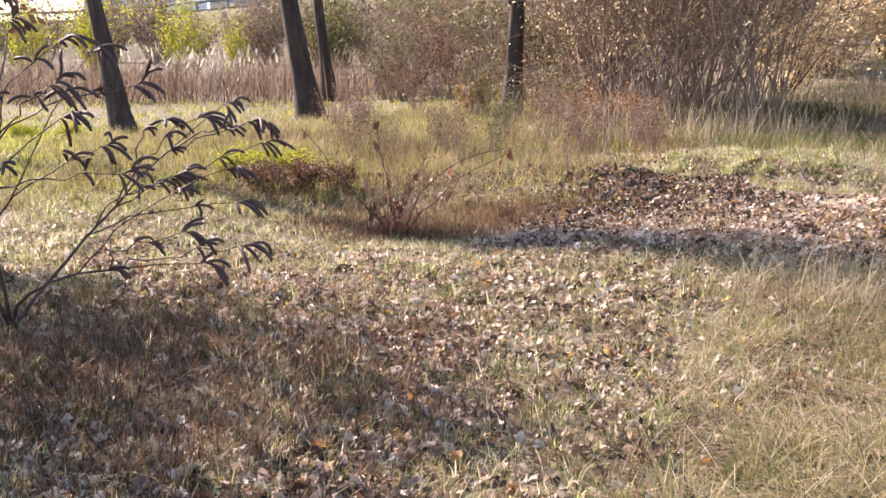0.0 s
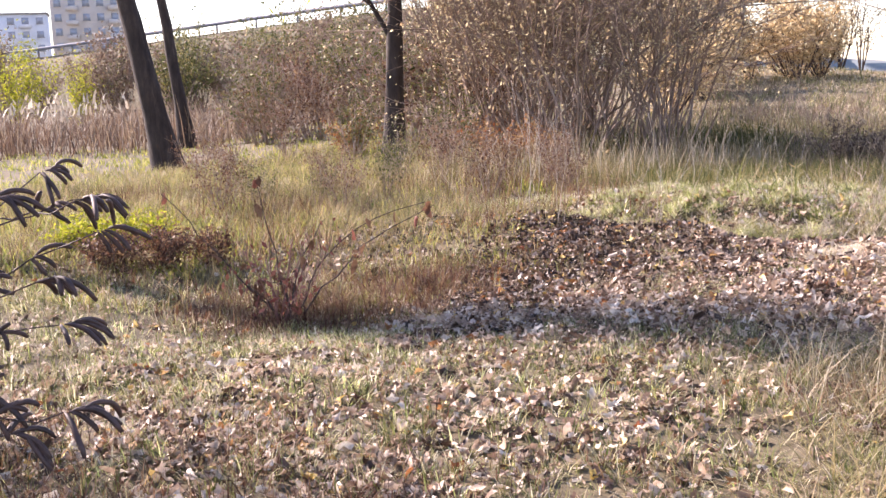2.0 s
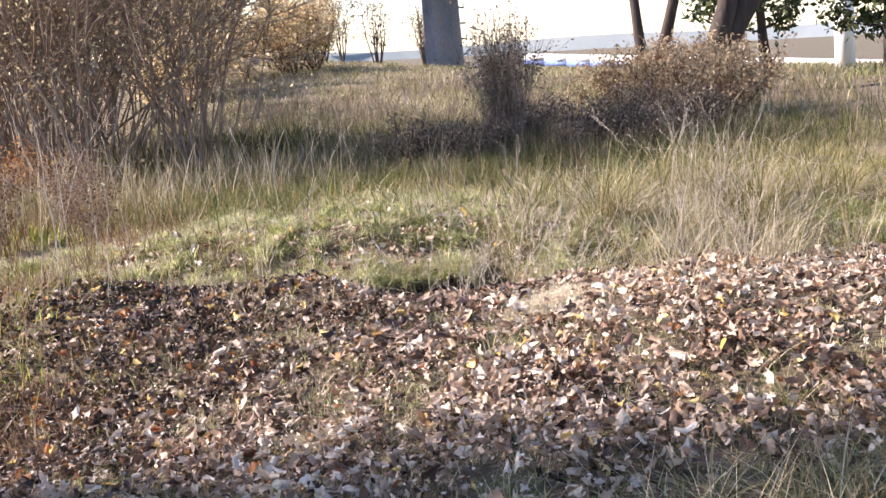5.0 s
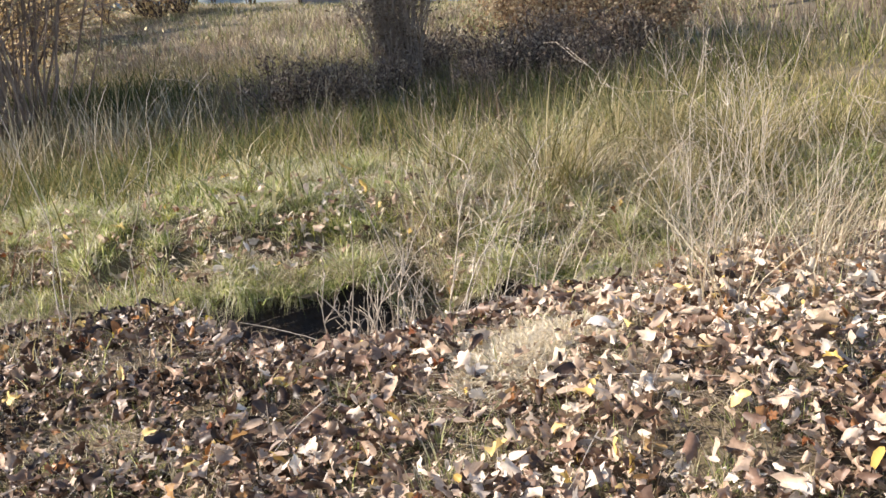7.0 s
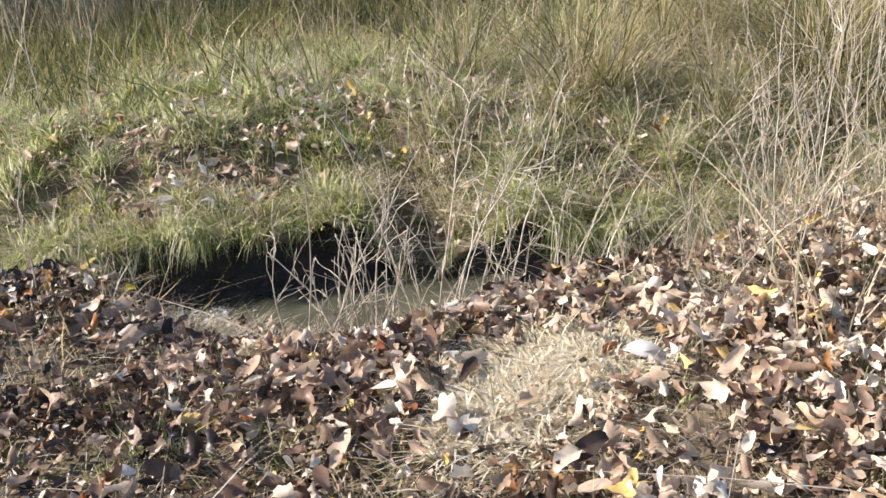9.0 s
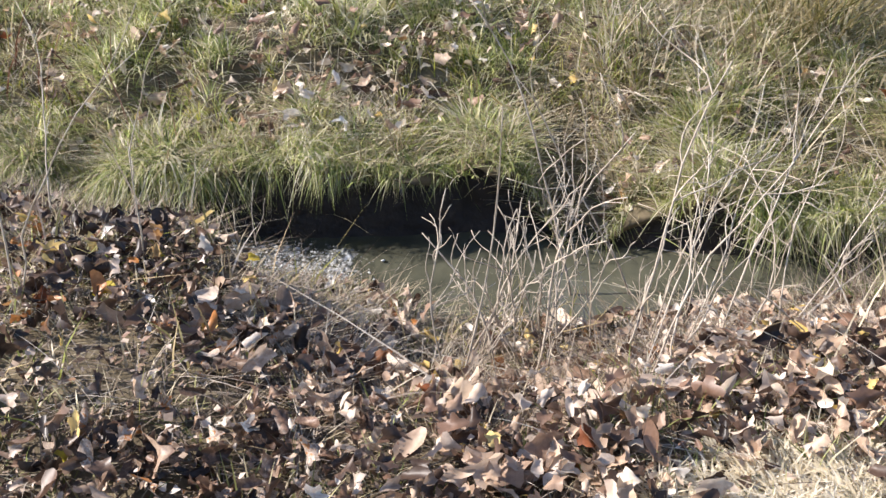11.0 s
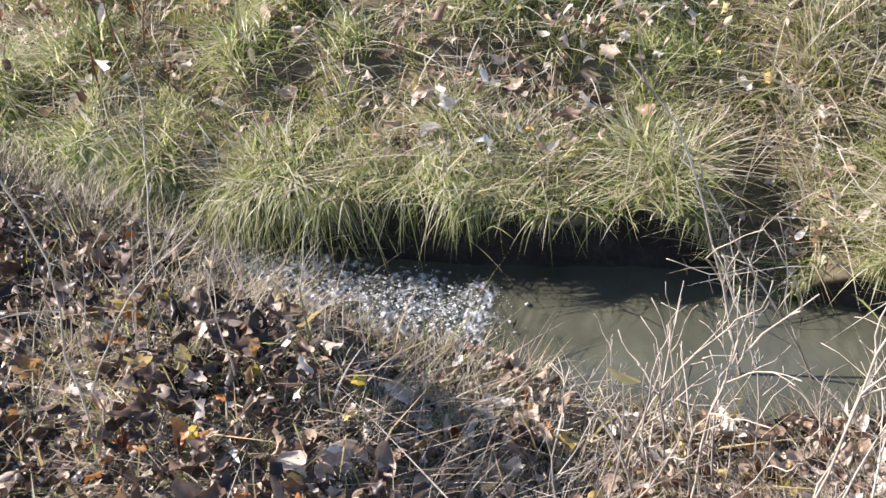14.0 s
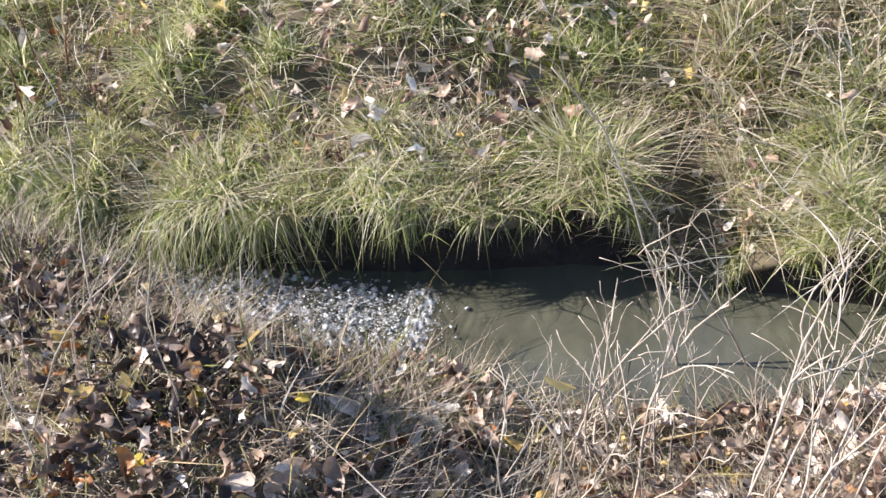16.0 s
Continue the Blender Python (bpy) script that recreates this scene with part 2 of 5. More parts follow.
def part(name, build, material, parent=None, label="", smooth=True):
    ob = new(name, build.mesh(name, material, smooth))
    if parent is not None:
        ob.parent = parent
    if label:
        ob["label"] = label
    return ob


def thing(name, at, label, category, group="", kind=""):
    ob = new(name)
    ob.empty_display_size = 0.2
    ob.location = at
    return tagged(ob, label, category, group, kind)


def tube(b, pts, radii, sides=6, cap=True):
    pts = np.asarray(pts, float)
    k = len(pts)
    d = np.gradient(pts, axis=0)
    d /= np.linalg.norm(d, axis=1)[:, None] + 1e-9
    ref = np.where(np.abs(d[:, 2:3]) > 0.9, np.array([[1.0, 0, 0]]), np.array([[0, 0, 1.0]]))
    if np.abs(d[:, 2]).mean() > 0.6:
        ref = np.repeat([[1.0, 0.3, 0]], k, 0)
    a = np.cross(d, ref)
    a /= np.linalg.norm(a, axis=1)[:, None] + 1e-9
    c = np.cross(d, a)
    ang = np.arange(sides) / sides * 2 * np.pi
    r = np.asarray(radii, float)
    if r.ndim == 1:
        r = np.repeat(r[:, None], sides, 1)
    ring = pts[:, None] + r[:, :, None] * (a[:, None] * np.cos(ang)[None, :, None] + c[:, None] * np.sin(ang)[None, :, None])
    v = ring.reshape(-1, 3)
    i, j = np.meshgrid(np.arange(k - 1), np.arange(sides), indexing="ij")
    p, q = i * sides + j, i * sides + (j + 1) % sides
    t = np.concatenate([np.stack([p, q, q + sides], -1).reshape(-1, 3), np.stack([p, q + sides, p + sides], -1).reshape(-1, 3)])
    if cap:
        v = np.concatenate([v, pts[-1:]])
        e = (k - 1) * sides
        jj = np.arange(sides)
        t = np.concatenate([t, np.stack([e + jj, e + (jj + 1) % sides, np.full(sides, k * sides)], -1)])
    b.add(v, t)


def box(b, lo, hi):
    (x0, y0, z0), (x1, y1, z1) = lo, hi
    v = [(x, y, z) for z in (z0, z1) for y in (y0, y1) for x in (x0, x1)]
    q = [(0, 2, 3, 1), (4, 5, 7, 6), (0, 1, 5, 4), (2, 6, 7, 3), (0, 4, 6, 2), (1, 3, 7, 5)]
    b.add(v, [tri for w in q for tri in ((w[0], w[1], w[2]), (w[0], w[2], w[3]))])


def crooked(start, way, length, steps, wob, up=0.0, r=None):
    r = r or rng
    p, d, out = np.array(start, float), np.array(way, float), []
    d /= np.linalg.norm(d)
    out.append(p.copy())
    for _ in range(steps):
        d = d + r.normal(0, wob, 3) + np.array([0, 0, up])
        d /= np.linalg.norm(d)
        p = p + d * length / steps
        out.append(p.copy())
    return np.array(out)


# ---- ground ----
STREAM = np.array([(-9, 30), (0.0, 14.6), (1.7, 11.3), (2.35, 10.0), (2.8, 9.2), (3.1, 8.87), (3.36, 8.63), (3.58, 8.43), (3.78, 8.27), (3.96, 8.08), (4.12, 7.93), (4.29, 7.75), (4.5, 7.59), (4.68, 7.42), (5.1, 7.1), (6.0, 6.5), (7.5, 5.4), (11, 3.5), (18, 0)])
HALF = np.array([0.05, 0.05, 0.05, 0.05, 0.07, 0.09, 0.12, 0.15, 0.165, 0.225, 0.235, 0.175, 0.13, 0.11, 0.1, 0.1, 0.08, 0.06, 0.06])
WATER_Z = -0.28


def stream_near(x, y):
    """Distance to the stream's line, signed (minus: the near bank), and its half width there."""
    best, side, half = np.full(np.shape(x), 1e9), np.ones(np.shape(x)), np.zeros(np.shape(x))
    for (ax, ay), (bx, by), ha, hb in zip(STREAM[:-1], STREAM[1:], HALF[:-1], HALF[1:]):
        ux, uy = bx - ax, by - ay
        s = np.clip(((x - ax) * ux + (y - ay) * uy) / (ux * ux + uy * uy), 0, 1)
        dx, dy = x - ax - s * ux, y - ay - s * uy
        d = np.hypot(dx, dy)
        near = d < best
        best = np.where(near, d, best)
        side = np.where(near, np.sign(ux * dy - uy * dx), side)
        half = np.where(near, ha + (hb - ha) * s, half)
    return best * side, half


def hill(x, y, cx, cy, rx, ry=None):
    return np.exp(-((x - cx) / rx) ** 2 - ((y - cy) / (ry or rx)) ** 2)


def step(v, a, b):
    s = np.clip((v - a) / (b - a), 0, 1)
    return s * s * (3 - 2 * s)


def wavy(x, y, f, s=0.0):
    return (np.sin(x * f * 1.3 + s + 1.7 * np.sin(y * f * 0.7)) * np.cos(y * f * 1.1 - s + 1.3 * np.sin(x * f * 0.9)))


def notch(x, y):
    """A crumbled gap in the far bank, where bare earth and roots show."""
    return np.minimum(1.0, 1.2 * hill(x, y, 4.42, 8.1, 0.11, 0.15))


def hummock(x, y):
    """Tussocky lumps of the turf beyond the stream, -1 to 1."""
    return 0.55 * wavy(x, y, 8.3, 0.5) + 0.3 * wavy(x, y, 15.7, 1.9) + 0.25 * wavy(x, y, 4.1, 2.6)


def whole_turf(x, y):
    """1 where the turf is whole, 0 in the crumbled gap."""
    return 1 - step(notch(x, y), 0.12, 0.55)


def height(x, y):
    x, y = np.asarray(x, float), np.asarray(y, float)
    h = 0.21 * hill(x, y, 3.9, 5.8, 1.2, 1.3) - 0.24 * hill(x, y, 0.0, 7.4, 1.5, 1.5) + 0.22 * hill(x, y, 4.1, 9.6, 1.9, 1.5) + 0.12 * hill(x, y, 2.9, 7.5, 0.9, 0.9)
    h = h - 0.1 * hill(x, y, 0, 2.5, 1.6) - 0.15 * hill(x, y, 3.72, 7.5, 0.5, 0.4) - 0.11 * hill(x, y, 3.5, 7.45, 0.45, 0.4) - 0.1 * hill(x, y, 2.5, 8.7, 0.6, 0.5) - 0.19 * notch(x, y)
    h = h - 0.5 * step(y, 11, 26) * step(-x, -3, 3) + 0.1 * hill(x, y, 2.2, 9, 1.0)
    h = h + 1.0 * step(x * 0.6 + y * 0.8, 22, 60) * step(x, 3, 16) * (1 - step(x * 0.9 - y * 0.45, 0, 12))
    h = h - 1.2 * step(x * 0.9 - y * 0.3, 12, 45) - 0.04 * np.clip(x * 0.95 - y * 0.3 - 14, 0, 1500)
    h = h + 0.025 * wavy(x, y, 2.3) + 0.012 * wavy(x, y, 7.1, 2.0)
    d, half = stream_near(x, y)
    far = d > 0
    a = np.abs(d) - half
    h = h - np.where(far, (0.19 + 0.09 * hill(x, y, 3.2, 9.0, 0.5, 0.5) - 0.08 * hill(x, y, 4.0, 8.4, 0.4, 0.4) - 0.1 * hill(x, y, 4.3, 8.12, 0.14, 0.14)) * (1 - step(a, 0.02, 0.75)) * step(x, 1.0, 3.0), 0.0)
    h = h + np.where(far, 0.075 * hummock(x, y) * step(a, 0.0, 0.2) * step(x, 1.0, 2.5) * (1 - step(a, 2.5, 5.0)), 0.0)
    bank = np.where(far, step(a, 0.0, 0.1), 0.35 * step(a, 0.0, 0.12) + 0.65 * np.where((x > 3.2) & (x < 4.7), step(a, 0.1, 0.85), step(a, 0.05, 0.5)))
    deep = -0.42 + 0.2 * (1 - step(x, 2.75, 3.5))
    keep = np.clip((half - 0.05) / 0.06, 0.55, 1) * (0.1 + 0.9 * step(x, 1.9, 2.7)) * (1 - 0.9 * step(x, 5.2, 6.4))
    return h * bank + (1 - bank) * (h * (1 - keep) + deep * keep)


def spread(dense, lo, hi, far_lo, far_hi, grow=1.12):
    mid = np.arange(lo, hi + 1e-6, dense)
    a, s = [lo], dense
    while a[-1] > far_lo:
        s *= grow
        a.append(a[-1] - s)
    c, s = [hi], dense
    while c[-1] < far_hi:
        s *= grow
        c.append(c[-1] + s)
    return np.concatenate([a[:0:-1], mid, c[1:]])


def ground():
    xs, ys = spread(0.05, -2.5, 6.5, -2500, 2500), spread(0.05, 1.0, 10.5, -2500, 2500)
    X, Y = np.meshgrid(xs, ys, indexing="ij")
    Z = height(X, Y)
    b = Build()
    n, m = X.shape
    i, j = np.meshgrid(np.arange(n - 1), np.arange(m - 1), indexing="ij")
    p = (i * m + j).ravel()
    t = np.concatenate([np.stack([p, p + m, p + m + 1], -1), np.stack([p, p + m + 1, p + 1], -1)])
    b.add(np.stack([X, Y, Z], -1), t)
    ob = part("ground", b, SOIL)
    return tagged(ob, "brown earth under autumn grass, cut by a small stream", "ground", kind="structure")


ground()


# ---- grass ----
def blades(name, x, y, hgt, width, lean, material, label, category="grass", segs=3, droop=0.5, way=None, r=None, z=None, kind="stuff", sink=0.01, fall=None):
    """A blade at each place: a thin curved strip."""
    r = r or rng
    n = len(x)
    z = height(x, y) - sink if z is None else z
    az = r.uniform(0, 2 * np.pi, n) if way is None else way + r.normal(0, 0.5, n)
    face = az + np.pi / 2 + r.normal(0, 0.4, n)
    hgt = hgt * r.uniform(0.55, 1.25, n)
    lean = lean * r.uniform(0.2, 1.6, n)
    u = np.linspace(0, 1, segs + 1)
    bend = lean[:, None] * (u[None] * 0.5 + droop * u[None] ** 2) * hgt[:, None]
    up = hgt[:, None] * (u[None] - 0.35 * np.clip(lean[:, None], 0, 1.6) * u[None] ** 2)
    if fall:
        up = hgt[:, None] * (u[None] - fall * u[None] ** 2)
    cx, cy = x[:, None] + np.cos(az)[:, None] * bend, y[:, None] + np.sin(az)[:, None] * bend
    cz = z[:, None] + up
    w = (width * r.uniform(0.6, 1.4, n))[:, None] * (1 - u[None] ** 1.6) * 0.5
    lx, ly = np.cos(face)[:, None] * w, np.sin(face)[:, None] * w
    left = np.stack([cx - lx, cy - ly, cz], -1)
    right = np.stack([cx + lx, cy + ly, cz], -1)
    v = np.concatenate([np.stack([left[:, :-1], right[:, :-1]], 2).reshape(n, -1, 3), left[:, -1:]], 1)
    per = 2 * segs + 1
    t = []
    for s in range(segs - 1):
        a = 2 * s
        t += [(a, a + 1, a + 3), (a, a + 3, a + 2)]
    t.append((2 * segs - 2, 2 * segs - 1, 2 * segs))
    T = (np.array(t)[None] + (np.arange(n) * per)[:, None, None]).reshape(-1, 3)
    b = Build()
    b.add(v, T)
    ob = part(name, b, material)
    return tagged(ob, label, category, kind=kind)


def scatter(n, x0, x1, y0, y1, weight, clump=0.0, r=None):
    """n places in a stretch of the plan, kept by a weight of 0 to 1; clump gathers them into tufts."""
    r = r or rng
    xs, ys, got = [], [], 0
    while got < n:
        k = int((n - got) * 2.5) + 50
        x, y = r.uniform(x0, x1, k), r.uniform(y0, y1, k)
        ok = r.uniform(0, 1, k) < weight(x, y)
        xs.append(x[ok])
        ys.append(y[ok])
        got += ok.sum()
        if len(xs) > 60:
            break
    x, y = np.concatenate(xs)[:n], np.concatenate(ys)[:n]
    if clump:
        c = r.integers(0, max(1, len(x) // 9), len(x))
        x, y = x[c] + r.normal(0, clump, len(x)), y[c] + r.normal(0, clump, len(x))
    return x, y


def tufts(n, per, x0, x1, y0, y1, weight, spread, r=None):
    """Tufts of blades that lean outwards: places and the way each blade leans."""
    r = r or rng
    cx, cy = scatter(n, x0, x1, y0, y1, weight, r=r)
    k = np.repeat(np.arange(len(cx)), per)
    size = r.uniform(0.5, 1.5, len(cx))[k]
    a, d = r.uniform(0, 6.283, len(k)), np.abs(r.normal(0, spread, len(k))) * size
    return cx[k] + np.cos(a) * d, cy[k] + np.sin(a) * d, a, size


def dry(x, y, margin=0.0):
    d, half = stream_near(x, y)
    return ((np.abs(d) > half + margin + 0.01) | (x < 2.2)).astype(float)


def leafy(x, y):
    """The strip where leaves lie thick: over the mound and along the near bank."""
    along = (x - 2.6) * 0.8 - (y - 6.4) * 0.6
    across = (x - 2.6) * 0.6 + (y - 6.4) * 0.8
    left = (x + 0.02) * 0.896 - (y - 6.94) * 0.445
    d, _ = stream_near(x, y)
    return step(across, -1.5, -1.1) * step(left + 0.15 * wavy(x, y, 2.7, 0.6), 0.1, 1.3) * (1 - step(along, 2.6, 3.8)) * (d < 0)


def farbank(x, y):
    d, half = stream_near(x, y)
    return ((d > half) & (x > 1.5)).astype(float)


def lip_z(x, y):
    """Height of the sod where it hangs out over the far edge of the water."""
    d, half = stream_near(x, y)
    out = np.clip(0.15 - (np.abs(d) - half), 0, 0.4)
    return height(x + 0.6 * out, y + 0.8 * out) - 0.1 * out


def shade_band(x, y):
    """The field's shadow beyond the bank, put into coarse dark weeds."""
    return np.maximum(hill(x, y, 8.6, 11.8, 2.8, 2.2), np.maximum(hill(x, y, 5.2, 11.8, 2.2, 1.6), hill(x, y, 7.0, 11.2, 1.8, 0.9)))


def grasses():
    patch = lambda x, y, f, s: 0.5 + 0.5 * wavy(x, y, f, s)
    top = lambda x, y: 1 - step(stream_near(x, y)[0], 1.4, 3.2)
    # far bank of the stream: tussocks on the lumps, thin grass in the hollows between
    lump = lambda x, y: step(hummock(x, y), -0.35, 0.4) * whole_turf(x, y)
    near_edge = lambda x, y: dry(x, y, 0.04) > 0
    x, y, az, sz = tufts(1700, 32, 2.0, 7.0, 6.5, 11.5, lambda x, y: farbank(x, y) * top(x, y) * (0.14 + 0.86 * lump(x, y)), 0.032)
    ok = near_edge(x, y)
    blades("bank_grass", x[ok], y[ok], (0.05 + 0.04 * lump(x[ok], y[ok])) * sz[ok], 0.0052, 1.0, TURF, "green and yellowing grass tufts on the stream bank", segs=4, droop=0.75, way=az[ok])
    x, y, az, sz = tufts(420, 46, 2.0, 7.0, 6.5, 11.5, lambda x, y: farbank(x, y) * top(x, y) * lump(x, y) ** 2, 0.03)
    ok = near_edge(x, y)
    blades("bank_tussock", x[ok], y[ok], 0.095 * sz[ok], 0.0058, 1.15, TURF, "mop-headed tussocks of yellow-green grass on the bank", segs=5, droop=0.85, way=az[ok])
    x, y, az, sz = tufts(420, 30, 2.0, 7.0, 6.5, 11.5, lambda x, y: farbank(x, y) * top(x, y) * patch(x, y, 5.1, 0.9) * whole_turf(x, y), 0.03)
    ok = near_edge(x, y)
    blades("dark_bank_grass", x[ok], y[ok], 0.09 * sz[ok], 0.005, 0.9, LUSH, "deep green grass in the hollows of the bank", segs=3, way=az[ok])
    def edge(x, y):
        d, half = stream_near(x, y)
        a = np.abs(d) - half
        return (d > 0) * (x > 1.5) * (a > -0.04 * (x > 3.6) * (x < 4.3)) * (a < 0.14) * (0.08 + 0.92 * step(0.5 + 0.5 * wavy(x, y, 7.2, 1.0), 0.3, 0.7)) * whole_turf(x, y)
    x, y, az, sz = tufts(400, 36, 2.2, 6.0, 6.5, 10.0, edge, 0.022)
    toward = math.atan2(-0.8, -0.6)
    blades("hanging_grass", x, y, (0.065 + 0.075 * (1 - step(x, 3.6, 3.85)) - 0.035 * hill(x, y, 4.28, 8.05, 0.12, 0.2) + 0.06 * step(x, 4.5, 4.65)) * sz, 0.0045, 1.1, TURF, "long green and straw blades hanging over the water", segs=5, droop=0.3, way=toward + 0.9 * np.sin(az), z=lip_z(x, y), fall=1.75)
    on_lip = lambda x, y: (stream_near(x, y)[0] > 0) * (np.abs(stream_near(x, y)[0]) - stream_near(x, y)[1] > -0.05 * (x > 3.65) * (x < 4.3)) * (np.abs(stream_near(x, y)[0]) - stream_near(x, y)[1] < 0.24)
    x, y, az, sz = tufts(430, 26, 2.8, 5.4, 7.0, 9.4, lambda x, y: on_lip(x, y) * whole_turf(x, y) * (0.12 + 0.88 * step(patch(x, y, 10.3, 0.8), 0.35, 0.75)), 0.028)
    cut = len(x) * 3 // 4
    blades("lip_grass", x[:cut], y[:cut], 0.075 * sz[:cut], 0.005, 1.05, TURF, "short green tufts on the hanging turf edge", segs=3, droop=0.7, way=az[:cut], z=lip_z(x[:cut], y[:cut]) - 0.012)
    blades("dry_lip_grass", x[cut:], y[cut:], 0.12 * sz[cut:], 0.0042, 1.0, PALE, "dead straw tufts on the hanging turf edge", segs=4, droop=0.9, way=az[cut:], z=lip_z(x[cut:], y[cut:]) - 0.012)
    x, y, az, sz = tufts(700, 22, 2.0, 7.0, 6.5, 11.5, lambda x, y: farbank(x, y) * top(x, y) * (0.3 + 0.7 * patch(x, y, 3.4, 2.0)) * whole_turf(x, y), 0.045)
    ok = dry(x, y, 0.05) > 0
    blades("dry_bank_grass", x[ok], y[ok], 0.1 * sz[ok], 0.0042, 1.3, CREAM, "bleached dry grass among the green on the bank", segs=4, droop=0.9, way=az[ok])
    x, y, az, sz = tufts(480, 20, 2.5, 4.7, 7.0, 8.9, lambda x, y: (np.abs(stream_near(x, y)[0] + stream_near(x, y)[1] + 0.36) < 0.28) * (0.3 + 0.7 * patch(x, y, 6.1, 0.5)), 0.035)
    cut = len(x) // 2
    blades("slope_grass", x[:cut], y[:cut], 0.09 * sz[:cut], 0.0042, 1.1, PALE, "dry matted grass on the slope to the water", segs=3, way=az[:cut])
    blades("slope_grass", x[cut:], y[cut:], 0.065 * sz[cut:], 0.0045, 1.0, GREEN, "green tufts on the slope to the water", segs=3, way=az[cut:])
    # fringe of the near bank, over the narrow water
    x, y, az, sz = tufts(560, 24, 2.1, 6.2, 6.4, 10.2, lambda x, y: (np.abs(stream_near(x, y)[0] + stream_near(x, y)[1] + 0.1) < 0.12) * ((x < 3.5) | (x > 4.45)), 0.04)
    blades("fringe_grass", x, y, (0.12 + 0.05 * (x > 4.6) - 0.06 * hill(x, y, 3.2, 8.4, 0.45)) * sz, 0.0036, 0.8, THATCH, "dull dry grass fringing the narrow stream", segs=4, way=az)
    x, y, az, sz = tufts(260, 24, 2.1, 6.2, 6.4, 10.2, lambda x, y: (np.abs(stream_near(x, y)[0] + stream_near(x, y)[1] + 0.06) < 0.18) * ((x < 3.4) | (x > 4.45)), 0.04)
    blades("fringe_grass", x, y, (0.1 + 0.05 * (x > 4.6)) * sz, 0.0045, 0.7, TURF, "green grass fringing the narrow stream", segs=4, way=az)
    x, y = scatter(3600, 1.9, 4.9, 6.6, 8.9, lambda x, y: (stream_near(x, y)[0] < -stream_near(x, y)[1] - 0.03) * (0.25 + 0.75 * np.maximum(hill(x, y, 3.7, 7.6, 0.7, 0.5), hill(x, y, 3.1, 8.3, 0.5, 0.3))), 0.04)
    blades("dead_stems", x, y, 0.1, 0.003, 1.5, BLEACH, "thin grey dead stems tangled over the leaves", segs=5, droop=0.8)
    x, y = scatter(17000, 1.6, 4.8, 5.4, 8.7, lambda x, y: leafy(x, y) * (stream_near(x, y)[0] < -stream_near(x, y)[1] - 0.03) * (0.25 + 0.75 * step(x, 2.5, 3.3)) * (0.35 + 0.65 * patch(x, y, 6.0, 0.7)), 0.03)
    blades("thatch", x, y, 0.075, 0.0034, 2.4, THATCH, "dull broken straw matted between the leaves", segs=3, droop=0.6)
    x, y, az, sz = tufts(520, 24, 1.2, 4.8, 4.9, 7.9, lambda x, y: leafy(x, y) * (0.2 + 0.8 * patch(x, y, 4.0, 0.4)) * (stream_near(x, y)[0] < -stream_near(x, y)[1] - 0.08), 0.025)
    blades("sprouting_grass", x, y, 0.06 * sz, 0.004, 0.8, TURF, "small green tufts pushing through the leaves", way=az)
    x, y, az, sz = tufts(330, 13, 1.4, 4.8, 5.2, 8.2, lambda x, y: leafy(x, y) * (0.15 + 0.85 * patch(x, y, 3.3, 1.4)) * (stream_near(x, y)[0] < -stream_near(x, y)[1] - 0.06), 0.03)
    blades("dry_sprouts", x, y, 0.085 * sz, 0.004, 0.7, PALE, "short dry grass standing between the leaves", segs=3, way=az)
    x, y = scatter(420, 1.2, 4.9, 5.0, 8.3, lambda x, y: leafy(x, y) * (stream_near(x, y)[0] < -stream_near(x, y)[1] - 0.05))
    blades("fallen_twigs", x, y, 0.15, 0.005, 3.2, BLEACH, "thin grey twigs lying on the leaves", "twigs", segs=5, droop=0.5)
    x, y, az, sz = tufts(210, 28, 4.5, 6.6, 7.0, 9.4, lambda x, y: (stream_near(x, y)[0] > stream_near(x, y)[1] + 0.1) * hill(x, y, 5.4, 8.2, 0.8, 0.7) * whole_turf(x, y), 0.06)
    cut = len(x) * 2 // 5
    blades("straw_tussock", x[:cut], y[:cut], 0.16 * sz[:cut], 0.006, 1.0, PALE, "straw-yellow tussocks on the rise beyond the water", segs=4, droop=0.9, way=az[:cut])
    blades("golden_tussock", x[cut:], y[cut:], 0.14 * sz[cut:], 0.0055, 1.0, TURF, "yellow-green tussocks on the rise beyond the water", segs=4, droop=0.9, way=az[cut:])
    x, y, az, sz = tufts(90, 22, 2.4, 6.0, 6.8, 10.4, lambda x, y: farbank(x, y) * top(x, y) * patch(x, y, 4.3, 0.2) * whole_turf(x, y), 0.03)
    blades("long_bank_grass", x, y, 0.13 * sz, 0.004, 1.1, PALE, "long drooping straw-coloured tufts on the bank", segs=5, droop=0.9, way=az)
    # field beyond
    away = lambda x, y: np.where((stream_near(x, y)[0] > 0) & (x > 2.0), step(stream_near(x, y)[0], 0.9, 2.4), 1.0)
    x, y = scatter(52000, -4, 12, 7.5, 24, lambda x, y: away(x, y) * (1 - 0.8 * leafy(x, y)) * dry(x, y, 0.1) * (0.15 + 0.85 * patch(x, y, 0.9, 1) * patch(x, y, 2.3, 0)) * (1 - 0.75 * step(y, 10, 22)) * (1 - 0.85 * shade_band(x, y)), 0.07)
    ok = dry(x, y, 0.05) > 0
    tall = 0.16 + 0.16 * step(y[ok], 8, 15) + 0.1 * wavy(x[ok], y[ok], 1.1, 3)
    blades("golden_grass", x[ok], y[ok], tall, 0.007, 0.9, GOLD, "golden and olive autumn grass in the field", segs=2)
